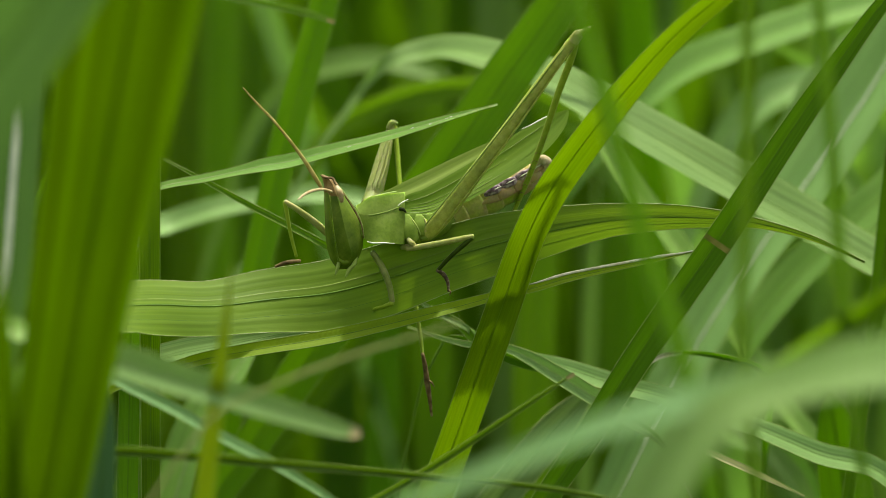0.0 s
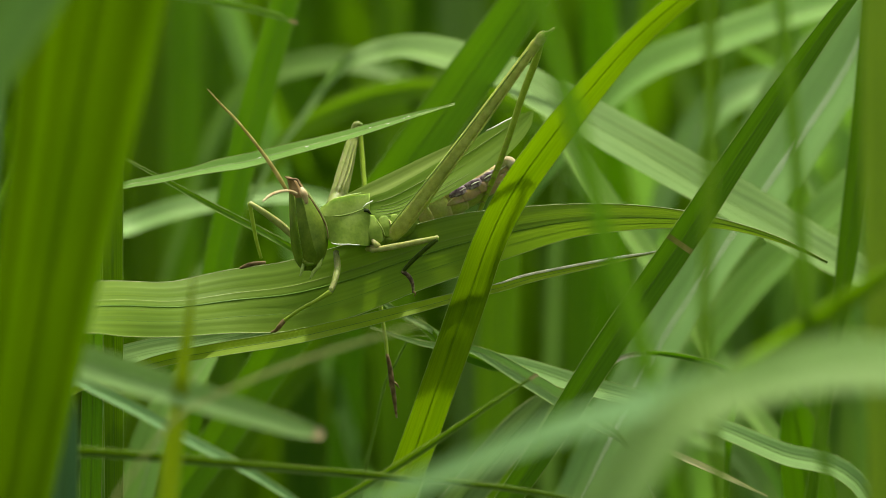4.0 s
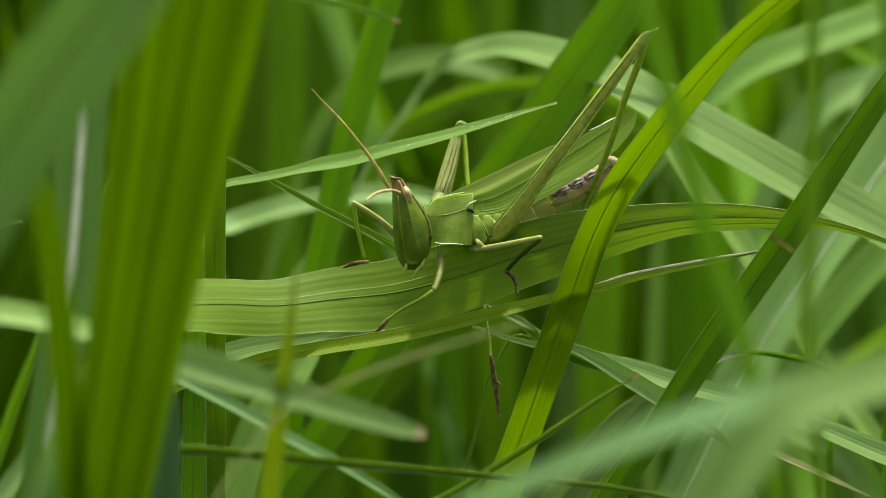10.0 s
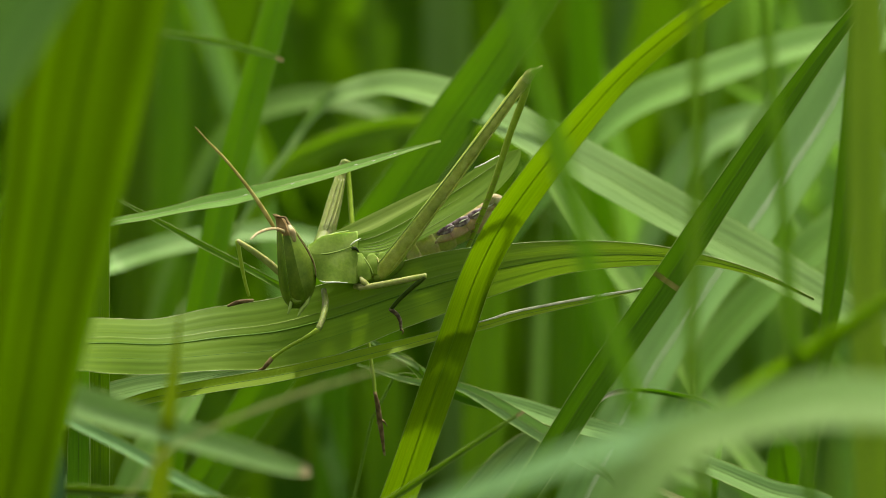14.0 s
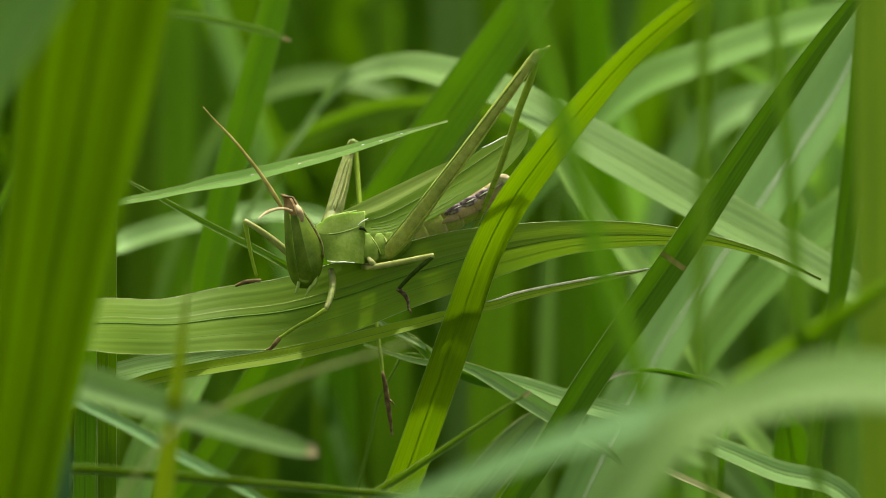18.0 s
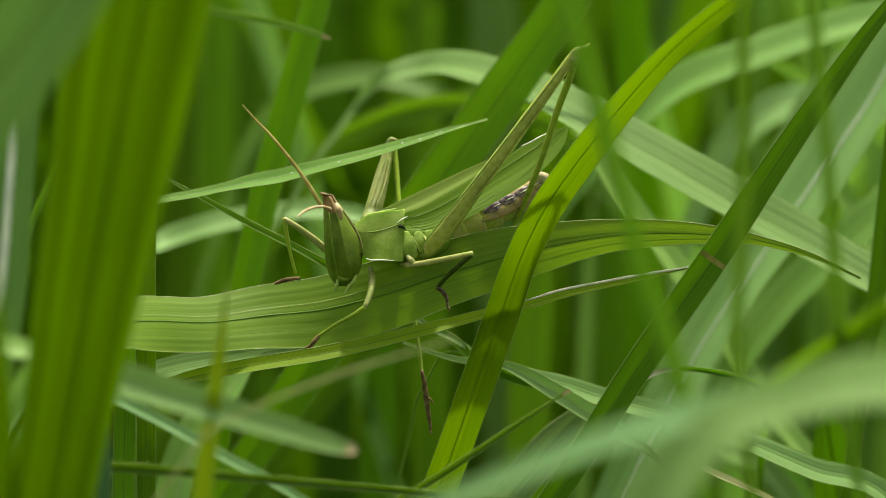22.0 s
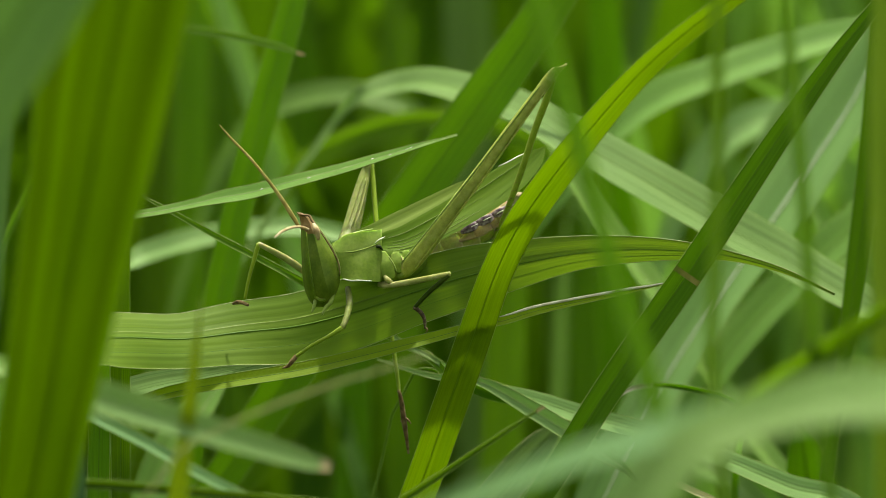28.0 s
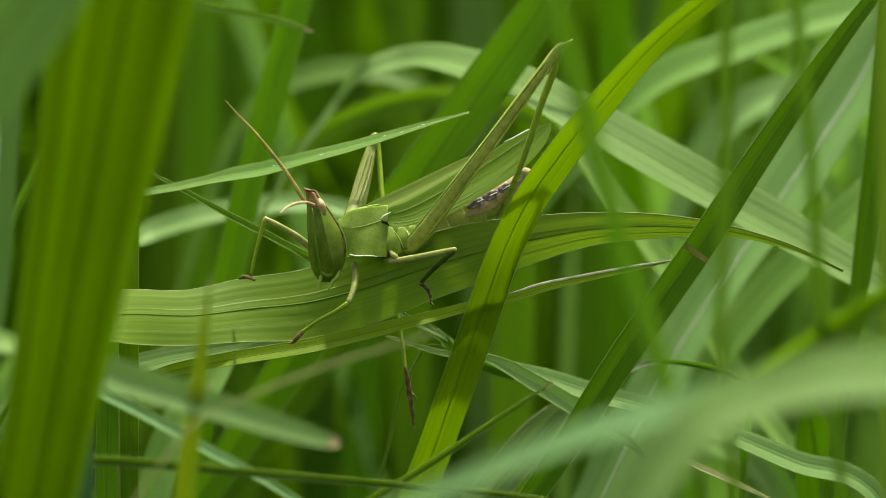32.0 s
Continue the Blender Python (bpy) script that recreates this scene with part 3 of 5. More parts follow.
leaf([(0.1565, 0.014, 0), (0.1477, 0.014, 0.2334), (0.0833, 0.014, 0.3765), (0.0697, 0.014, 0.3817), (0.0576, 0.015, 0.3867), (0.0433, 0.016, 0.3913), (0.0316, 0.016, 0.3946), (0.0245, 0.0165, 0.397), (0.0183, 0.017, 0.3989), (0.0134, 0.017, 0.4005)], [5, 4, 4.5, 4.7, 4.1, 4.1, 4.1, 3.5, 2, 0.4], LEAF_ARCH, tilt=34, fold=0.12, rib=0.6, lines=[(2, 0.0002, 1), (6, 0.0002, 0), (1, 0.00015, 0), (5, 0.0001, 1), (3, 0.00015, 0), (7, 0.00015, 1)],
     label="folded striped grass leaf lying behind the crossing blades")
leaf([(0.09, 0.01, 0), (0.0843, 0.0105, 0.2367), (0.0428, 0.012, 0.3818), (0.0356, 0.0125, 0.3882), (0.0285, 0.013, 0.3926), (0.0224, 0.0135, 0.3963), (0.0173, 0.014, 0.3993), (0.0134, 0.0145, 0.4009), (0.005, 0.016, 0.4017), (-0.0047, 0.018, 0.4044)], [5, 3, 0.6, 2.6, 3.2, 3, 2.4, 1.5, 1, 0.3], LEAF_GREY, tilt=12, fold=0.2, rib=0.5,
     label="narrow grey-green leaf end folded over a striped leaf")
leaf([(-0.02, 0.024, 0), (-0.0174, 0.0228, 0.2492), (0.002, 0.019, 0.4019), (0.0092, 0.019, 0.4004), (0.0143, 0.019, 0.3985), (0.0184, 0.019, 0.397), (0.0225, 0.019, 0.3956)], [5, 3, 0.4, 1.6, 2.4, 1.7, 0.2], LEAF_DARK, fold=0.1, rib=0.3,
     label="dark underside of a folded grass leaf")
leaf([(-0.0691, 0.0169, 0), (-0.0606, 0.0207, 0.2217), (0.002, 0.032, 0.3576), (0.0104, 0.033, 0.368), (0.0177, 0.034, 0.3769), (0.0234, 0.035, 0.3836), (0.0276, 0.036, 0.3882), (0.0294, 0.036, 0.3905)], [5, 5.6, 6.2, 6.6, 6.6, 6, 3.1, 0.2], LEAF_ASH, tilt=10, rim=True,
     label="withered ash-grey grass leaf with white edges")
leaf([(-0.0838, -0.05, 0), (-0.0763, -0.05, 0.2348), (-0.0212, -0.05, 0.3787), (-0.0087, -0.049, 0.3857), (0.0013, -0.048, 0.3915), (0.0119, -0.047, 0.3984), (0.0196, -0.046, 0.4034), (0.0239, -0.046, 0.4062)], [5, 3, 1.3, 1.2, 1.2, 0.9, 0.6, 0.1], LEAF_OLIVE, fold=0.4, rib=0.3, tip="brown",
     label="fine grass tip with a reddish dry point")
leaf([(0.1682, -0.28, 0), (0.1585, -0.28, 0.2955), (0.0864, -0.2619, 0.4239), (0.079, -0.26, 0.4371), (0.0664, -0.2593, 0.4423), (0.0538, -0.2593, 0.4419), (0.0419, -0.2597, 0.4393), (0.0307, -0.2601, 0.4367), (0.0196, -0.2606, 0.4333), (0.0084, -0.2612, 0.4289), (-0.0005, -0.2617, 0.4253), (-0.0094, -0.2623, 0.4213)], [5, 4.7, 4.7, 5.5, 5.5, 5.7, 5.5, 4.7, 3.9, 3.3, 2.7, 1.4], LEAF_MIST, tilt=38, fold=0.04,
     label="pale green arching grass leaf close to the lens")
leaf([(-0.0923, -0.284, 0), (-0.0787, -0.2795, 0.258), (0.0207, -0.266, 0.4162), (0.0273, -0.265, 0.4242), (0.0321, -0.264, 0.4305), (0.0381, -0.263, 0.4364), (0.0459, -0.262, 0.4397), (0.0525, -0.262, 0.4417), (0.0588, -0.262, 0.4427), (0.068, -0.263, 0.4421), (0.079, -0.264, 0.4362), (0.0865, -0.265, 0.4243)], [5, 7.3, 8.1, 8.1, 7.8, 7.2, 6.9, 7.7, 8.3, 7.4, 4.4, 0.3], LEAF_NEAR, tilt=32, fold=0.0,
     label="wide soft pale green grass leaf close to the lens")
leaf([(0.0701, -0.2433, 0), (0.0665, -0.2433, 0.2695), (0.0402, -0.2236, 0.4088), (0.038, -0.222, 0.4204), (0.0355, -0.2203, 0.432), (0.0325, -0.2188, 0.4429), (0.0294, -0.2176, 0.4514), (0.0271, -0.2163, 0.4607), (0.0231, -0.2143, 0.4747), (0.0197, -0.2127, 0.4863), (0.0167, -0.211, 0.4979), (0.0152, -0.2096, 0.508)], [5, 3, 2.4, 2.6, 2.7, 2.7, 2.7, 2.7, 2.7, 2.6, 1.8, 0.2], LEAF_SOFT, fold=0.2,
     label="narrow leaning grass blade close to the lens")
leaf([(0.0631, -0.2047, 0), (0.0613, -0.2047, 0.2573), (0.0489, -0.1855, 0.3928), (0.0472, -0.1829, 0.4108), (0.0449, -0.1797, 0.4336), (0.0457, -0.1763, 0.4581), (0.0456, -0.1728, 0.4825), (0.0452, -0.1699, 0.5029)], [5, 3, 1.4, 1.5, 1.7, 1.8, 1.7, 0.2], LEAF_SOFT, fold=0.2,
     label="slim upright grass blade close to the lens")
leaf([(0.0924, -0.1942, 0), (0.0891, -0.1942, 0.26), (0.0661, -0.1751, 0.3949), (0.0635, -0.1729, 0.4106), (0.0604, -0.1691, 0.437), (0.0586, -0.1656, 0.4618), (0.0562, -0.1621, 0.4865), (0.0549, -0.1598, 0.503)], [5, 3, 1.4, 1.5, 1.8, 1.8, 1.5, 0.2], LEAF_SOFT, fold=0.2,
     label="slim upright grass blade close to the lens")
leaf([(0.0764, -0.1845, 0), (0.076, -0.1845, 0.2568), (0.0732, -0.1653, 0.3929), (0.0728, -0.1623, 0.4138), (0.0724, -0.1576, 0.4472), (0.0724, -0.1529, 0.4806), (0.0728, -0.1493, 0.5057)], [5, 5.1, 5.1, 5.4, 5.4, 5, 0.3], LEAF_PERCH,
     label="upright bright green grass blade")
leaf([(-0.0686, -0.1899, 0), (-0.0569, -0.1899, 0.2902), (0.0261, -0.1739, 0.4032), (0.0328, -0.1726, 0.4123), (0.0395, -0.1716, 0.4193), (0.047, -0.1709, 0.4246), (0.0568, -0.17, 0.4311), (0.0678, -0.169, 0.4382), (0.0803, -0.1677, 0.4469)], [5, 3, 2.3, 2.8, 3.1, 3.2, 3.2, 2.8, 0.2], LEAF_YELLOW, fold=0.3,
     label="yellow-green grass blade rising at a slant")
leaf([(-0.0473, -0.1547, 0), (-0.0459, -0.1547, 0.2532), (-0.0364, -0.1358, 0.387), (-0.0353, -0.1337, 0.4017), (-0.0341, -0.1323, 0.4121), (-0.0329, -0.1309, 0.4216), (-0.0318, -0.1296, 0.4311), (-0.0313, -0.1288, 0.4363)], [5, 3, 2.7, 2.9, 2.7, 2.2, 0.8, 0.2], LEAF_BRIGHT, fold=0.05, rib=0.2,
     label="narrow yellow-green grass blade")
leaf([(-0.107, -0.1209, 0), (-0.0959, -0.1209, 0.3126), (-0.0624, -0.1209, 0.4209), (-0.0556, -0.1306, 0.424), (-0.0477, -0.1309, 0.4217), (-0.0381, -0.1313, 0.4188), (-0.0285, -0.1317, 0.4159), (-0.0198, -0.1321, 0.4132), (-0.0137, -0.1324, 0.4114), (-0.0113, -0.1324, 0.4108)], [5, 3.5, 3.5, 4.5, 5.4, 5, 4.3, 3.5, 2.4, 0.9], LEAF_GREY, tilt=16, fold=0.1, tip="brown",
     label="blurred pale grass leaf with a brown tip")
leaf([(-0.1063, -0.0518, 0), (-0.0956, -0.0518, 0.3044), (-0.0636, -0.0518, 0.4098), (-0.0572, -0.0618, 0.4104), (-0.0525, -0.0622, 0.4076), (-0.0431, -0.0629, 0.4028), (-0.0346, -0.0636, 0.398), (-0.0261, -0.0642, 0.3936), (-0.0157, -0.0651, 0.3871), (-0.0082, -0.0659, 0.3815)], [3.8, 2.2, 1.2, 1.5, 2.0, 2.2, 2.1, 1.8, 1.2, 0.2], LEAF_MIST, tilt=28,
     label="narrow pale grass leaf drooping forward")
leaf([(-0.087, 0.0445, 0), (-0.0822, 0.0445, 0.234), (-0.0523, 0.0613, 0.3525), (-0.049, 0.0631, 0.3653), (-0.0442, 0.0651, 0.3791), (-0.0383, 0.0663, 0.3876), (-0.0335, 0.0672, 0.394), (-0.0308, 0.0675, 0.3967)], [5, 9, 10, 10.5, 10.2, 8, 2.8, 0.4], LEAF_PALE, tilt=46,
     label="pale grass leaf behind the perch")
leaf([(-0.1305, -0.084, 0), (-0.1137, -0.084, 0.2943), (-0.0634, -0.084, 0.3962), (-0.0545, -0.0786, 0.3985), (-0.0405, -0.0787, 0.3979), (-0.0267, -0.074, 0.3958), (-0.0082, -0.0545, 0.3907), (0.0013, -0.0546, 0.3898), (0.0204, -0.0549, 0.3879), (0.0394, -0.0554, 0.3843)], [5, 3, 1, 1.5, 1.5, 1.4, 1.2, 1.1, 0.9, 0.3], LEAF_STREAKY, fold=0.5,
     label="thin dark grass leaf lying level")
leaf([(-0.1022, -0.1421, 0), (-0.0854, -0.1421, 0.3074), (-0.0351, -0.1421, 0.4138), (-0.0282, -0.1415, 0.4182), (-0.0204, -0.141, 0.4216), (-0.0118, -0.1406, 0.4247), (-0.0031, -0.1402, 0.4273), (0.0038, -0.1399, 0.4295)], [5, 3, 0.3, 0.4, 0.5, 0.5, 0.4, 0.2], LEAF_STRAW, fold=0.4,
     label="fine blurred straw-coloured grass stem")
leaf([(-0.118, 0.1752, 0), (-0.1079, 0.1752, 0.2293), (-0.0502, 0.189, 0.3273), (-0.0417, 0.1911, 0.3416), (-0.0321, 0.1929, 0.3547), (-0.0213, 0.1948, 0.3679), (-0.0104, 0.1965, 0.3798), (0.0016, 0.198, 0.3905), (0.0089, 0.1988, 0.3965)], [5, 7.3, 7.3, 7.8, 7.3, 6.2, 4.9, 2.2, 0.4], LEAF_OLIVE, tilt=0, fold=0.05,
     label="broad dark green grass leaf behind the perch")
arch_leaf = leaf([(-0.1101, 0.0932, 0), (-0.1002, 0.0932, 0.2927), (-0.0275, 0.1111, 0.4187), (-0.023, 0.1122, 0.4264), (-0.0188, 0.1129, 0.4317), (-0.0143, 0.1138, 0.438), (-0.009, 0.1045, 0.444), (-0.0018, 0.1048, 0.446), (0.008, 0.0848, 0.4474), (0.0186, 0.0694, 0.4456), (0.029, 0.0587, 0.4409), (0.0425, 0.0527, 0.4342), (0.0562, 0.0515, 0.4263), (0.0718, 0.0504, 0.418), (0.0879, 0.049, 0.4086), (0.1068, 0.0473, 0.3961)], [5, 3, 1.4, 1.5, 1.8, 2.3, 4.6, 6.3, 8.1, 9.3, 10.5, 11.2, 11.2, 10.4, 7.8, 0.5], LEAF_ARCH, tilt=42, fold=0.1, rib=0.8, lines=[(2, 0.0002, 1), (6, 0.0002, 0)],
     label="broad arching pale green grass leaf behind the grasshopper")
leaf([(-0.1039, 0.1427, 0), (-0.0946, 0.1427, 0.2851), (-0.0275, 0.1605, 0.4112), (-0.0217, 0.162, 0.4221), (-0.0124, 0.1628, 0.4275), (-0.0019, 0.1633, 0.431), (0.0097, 0.1634, 0.4319), (0.0225, 0.163, 0.429), (0.0365, 0.1618, 0.4204)], [5, 3.2, 3.2, 4.1, 4.5, 4.5, 4.3, 3.7, 0.4], LEAF_SOFT, tilt=-8,
     label="curved yellow-green grass leaf behind the arch")
leaf([(-0.1187, 0.0391, 0), (-0.1076, 0.0391, 0.2672), (-0.0347, 0.0545, 0.3755), (-0.0198, 0.0576, 0.3977), (-0.0071, 0.0602, 0.4161), (0.002, 0.062, 0.4287), (0.0131, 0.0641, 0.444), (0.0238, 0.0662, 0.4588), (0.0323, 0.068, 0.4714), (0.044, 0.0706, 0.4893)], [5, 6.9, 6.9, 8.2, 9, 9.2, 9, 8.2, 6.9, 0.4], LEAF_BACK, fold=0.04, rib=0.3,
     label="broad dark green grass blade behind the grasshopper")
leaf([(-0.03, 0.165, 0), (-0.0263, 0.1658, 0.21), (0.0011, 0.168, 0.3387), (0.0053, 0.166, 0.3607), (0.0131, 0.156, 0.3848), (0.0204, 0.145, 0.4028), (0.0276, 0.13, 0.4163), (0.0353, 0.124, 0.4267), (0.042, 0.123, 0.4342), (0.0503, 0.124, 0.4403), (0.061, 0.124, 0.4448), (0.0764, 0.125, 0.45), (0.0914, 0.126, 0.4535), (0.1082, 0.126, 0.4552)], [5, 3.3, 3.6, 4, 4.5, 5.4, 6.1, 7.3, 8.6, 9.2, 9.4, 8.8, 7.4, 0.6], LEAF_LIGHT, tilt=45,
     label="pale green grass leaf bending away")
tall_behind = leaf([(-0.0631, 0.0553, 0), (-0.0603, 0.0553, 0.2388), (-0.0419, 0.073, 0.3635), (-0.0381, 0.0766, 0.3892), (-0.0345, 0.079, 0.4064), (-0.0302, 0.0818, 0.4257), (-0.0259, 0.084, 0.4418), (-0.0213, 0.0863, 0.4579), (-0.0159, 0.089, 0.4773), (-0.0115, 0.0912, 0.4923)], [5, 4.8, 4.8, 5.2, 5.6, 5.8, 5.8, 5.4, 4, 0.3], LEAF_FRESH, fold=0.12, lines=[(2, 0.0002, 1), (6, 0.0002, 1)],
     label="upright light green grass blade behind the antenna")
leaf([(-0.1225, 0.0659, 0), (-0.1053, 0.0659, 0.3392), (-0.0539, 0.0659, 0.4567), (-0.0475, 0.0665, 0.4605), (-0.039, 0.0664, 0.4598), (-0.0305, 0.0662, 0.4583), (-0.023, 0.0659, 0.4565), (-0.0186, 0.0657, 0.455)], [5, 3, 1, 1.1, 1.2, 1.2, 1, 0.3], LEAF_SOFT, tilt=10, fold=0.2, tip="brown",
     label="slim grass leaf tip with a pinkish point")
leaf([(0.0271, 0.1969, 0), (0.0216, 0.1969, 0.2399), (-0.013, 0.2138, 0.3598), (-0.0228, 0.2186, 0.3938), (-0.029, 0.2222, 0.4192), (-0.0339, 0.2245, 0.435), (-0.04, 0.2269, 0.452), (-0.0449, 0.2286, 0.4641)], [5, 3.4, 3.4, 5, 5.2, 5, 4.1, 0.3], LEAF_PALE,
     label="pale upright grass blade farther back")
leaf([(-0.1541, 0.0813, 0), (-0.1434, 0.0813, 0.2794), (-0.0692, 0.0976, 0.3948), (-0.0614, 0.0993, 0.4068), (-0.054, 0.1297, 0.4077), (-0.0438, 0.1302, 0.4111), (-0.0325, 0.1305, 0.4132), (-0.0212, 0.1306, 0.4139), (-0.0098, 0.1302, 0.4114), (0.0015, 0.1295, 0.406)], [5, 5, 5, 5, 5.1, 5.1, 4.8, 4.3, 3.6, 0.5], LEAF_GREY, tilt=35,
     label="pale arching grass leaf behind the head")
leaf([(0.0228, 0.3355, 0), (0.0222, 0.3355, 0.2202), (0.0182, 0.352, 0.3368), (0.0169, 0.3577, 0.3774), (0.0158, 0.3634, 0.418), (0.0152, 0.3673, 0.445), (0.0141, 0.3711, 0.472)], [5, 9, 10, 10.8, 11.1, 10, 0.5], LEAF_LIGHT,
     label="upright light green grass blade far back")
leaf([(-0.0526, 0.2734, 0), (-0.0523, 0.2734, 0.2097), (-0.0504, 0.2891, 0.3208), (-0.0498, 0.2946, 0.3596), (-0.0494, 0.3001, 0.3984), (-0.0489, 0.3056, 0.4371), (-0.0478, 0.3101, 0.4694)], [5, 7.2, 7.2, 7.9, 7.9, 7.2, 0.5], LEAF_SOFT,
     label="upright green grass blade far back")
leaf([(-0.06, 0.2535, 0), (-0.0596, 0.2535, 0.2121), (-0.0574, 0.2694, 0.3245), (-0.0566, 0.2748, 0.3627), (-0.0563, 0.2802, 0.4009), (-0.0558, 0.2856, 0.439), (-0.0561, 0.2901, 0.4708)], [5, 7.1, 7.1, 7.1, 7.1, 6.6, 0.5], LEAF_OLIVE,
     label="upright green grass blade far back")
leaf([(-0.0356, 0.3131, 0), (-0.0362, 0.3131, 0.2049), (-0.0399, 0.3285, 0.3135), (-0.0412, 0.3341, 0.3534), (-0.0423, 0.3398, 0.3934), (-0.0439, 0.3454, 0.4334), (-0.0453, 0.3501, 0.4667)], [5, 7.4, 7.4, 8.7, 8.7, 7.4, 0.5], LEAF_SOFT,
     label="upright green grass blade far back")
leaf([(-0.0343, 0.0655, 0), (-0.0254, 0.0655, 0.2391), (0.0288, 0.0806, 0.3465), (0.0365, 0.0828, 0.3616), (0.0452, 0.0854, 0.3801), (0.0529, 0.0873, 0.3936), (0.0628, 0.0894, 0.4082), (0.0759, 0.092, 0.4267), (0.0868, 0.0943, 0.4429), (0.0945, 0.0966, 0.4592), (0.1, 0.0983, 0.4711)], [5, 9, 11.2, 12.6, 12, 11.8, 12.6, 15.4, 13.3, 7, 0.6], LEAF_GREY, tilt=44, rib=0.5, white=True,
     label="broad greyish grass blade with a pale midrib")
leaf([(0.1435, 0.0802, 0), (0.133, 0.0802, 0.2721), (0.0622, 0.0963, 0.3861), (0.0534, 0.0984, 0.4003), (0.0457, 0.0997, 0.4101), (0.0382, 0.1011, 0.42), (0.0324, 0.1024, 0.4287), (0.0269, 0.1035, 0.4364)], [5, 5.5, 5.5, 6, 6, 5.5, 4.1, 0.4], LEAF_PALE, tilt=42,
     label="pale grass leaf slanting down behind the blades")
leaf([(-0.0045, 0.0776, 0), (0.0032, 0.0776, 0.2536), (0.0534, 0.0945, 0.3729), (0.0589, 0.0963, 0.3861), (0.0677, 0.098, 0.3981), (0.08, 0.0998, 0.4104), (0.0986, 0.1021, 0.4268), (0.1097, 0.1035, 0.4364)], [5, 5.8, 5.8, 7.9, 9.1, 9.7, 8.8, 0.6], LEAF_LIGHT, tilt=46,
     label="pale grass blade behind the scarred blade")
leaf([(0.1551, 0.0985, 0), (0.1443, 0.0985, 0.2583), (0.0757, 0.1136, 0.3651), (0.0679, 0.1153, 0.3773), (0.0622, 0.1163, 0.3846), (0.0577, 0.1169, 0.3885), (0.0566, 0.1174, 0.3918)], [5, 5, 5, 4.4, 3.8, 2.9, 0.6], LEAF_LIGHT, tilt=45,
     label="short bent grass leaf")
leaf([(0.0518, 0.0351, 0), (0.0532, 0.0351, 0.2388), (0.0617, 0.053, 0.365), (0.0625, 0.0548, 0.3776), (0.062, 0.0362, 0.3894), (0.0587, 0.0171, 0.3971), (0.0526, 0.0174, 0.3989), (0.0464, 0.0175, 0.3997), (0.0413, 0.0174, 0.3991), (0.0385, 0.0172, 0.3975)], [5, 3, 1.4, 1.4, 1.3, 1.3, 1.1, 0.8, 0.6, 0.3], LEAF_DARK, fold=0.5, tip="dry",
     label="dark thin leaf curling over at its dry tip")
leaf([(0.025, -0.01, 0), (0.0269, -0.01, 0.2385), (0.0409, -0.01, 0.3847), (0.0468, -0.012, 0.3869), (0.0519, -0.014, 0.3854), (0.0586, -0.015, 0.3825), (0.0653, -0.015, 0.3793)], [5, 3, 0.8, 1.1, 1.2, 1, 0.1], LEAF_STRAW, fold=0.3, tilt=15,
     label="straw-coloured narrow grass leaf")
leaf([(0.0143, 0.173, 0), (0.0151, 0.173, 0.214), (0.0197, 0.189, 0.3273), (0.0207, 0.1924, 0.3512), (0.0216, 0.1958, 0.375), (0.0227, 0.1988, 0.3965), (0.0233, 0.2008, 0.4108)], [5, 9, 9, 9, 8.6, 6.8, 0.5], LEAF_SOFT, tilt=10,
     label="upright green grass blade behind the crossing blade")
leaf([(0.0294, 0.2325, 0), (0.03, 0.2325, 0.2063), (0.0333, 0.248, 0.3157), (0.0341, 0.2515, 0.3407), (0.0349, 0.2551, 0.3658), (0.0359, 0.2583, 0.3883), (0.0366, 0.26, 0.4008)], [5, 3.3, 3.3, 3.5, 3.3, 2.1, 0.4], LEAF_PALE, tilt=10,
     label="slim pale grass blade behind the crossing blade")
leaf([(0.0499, 0.2722, 0), (0.0491, 0.2722, 0.2013), (0.0448, 0.2873, 0.3079), (0.0438, 0.2909, 0.3338), (0.0427, 0.2946, 0.3596), (0.0417, 0.2975, 0.3803), (0.0409, 0.3001, 0.3984)], [5, 8.7, 8.7, 9.2, 8.7, 6.2, 0.5], LEAF_FRESH, tilt=14,
     label="upright fresh green grass blade behind the crossing blade")
leaf([(-0.0079, 0.1928, 0), (-0.0083, 0.1928, 0.2114), (-0.0106, 0.2087, 0.3234), (-0.0111, 0.2121, 0.3477), (-0.0106, 0.2149, 0.3671), (-0.0094, 0.2173, 0.3841), (-0.0088, 0.2186, 0.3938)], [5, 7.9, 7.9, 7.9, 6.8, 4.5, 0.5], LEAF_DARK,
     label="upright dark green grass blade under the perch")
leaf([(0.0636, 0.3727, 0), (0.0634, 0.3727, 0.1976), (0.0623, 0.3875, 0.3025), (0.0618, 0.3954, 0.3581), (0.0609, 0.4013, 0.3999), (0.0606, 0.4062, 0.4346), (0.0595, 0.4101, 0.4625)], [5, 9, 9.1, 9.6, 9.6, 8.5, 0.5], LEAF_LIGHT,
     label="upright green grass blade far back")
leaf([(0.0924, 0.472, 0), (0.0924, 0.472, 0.1856), (0.0924, 0.4859, 0.2841), (0.0924, 0.4943, 0.3437), (0.0916, 0.5007, 0.3884), (0.0894, 0.5059, 0.4257), (0.0879, 0.5101, 0.4555)], [5, 9, 12.5, 13.9, 13.9, 11.9, 0.6], LEAF_PALE,
     label="upright pale grass blade far back")
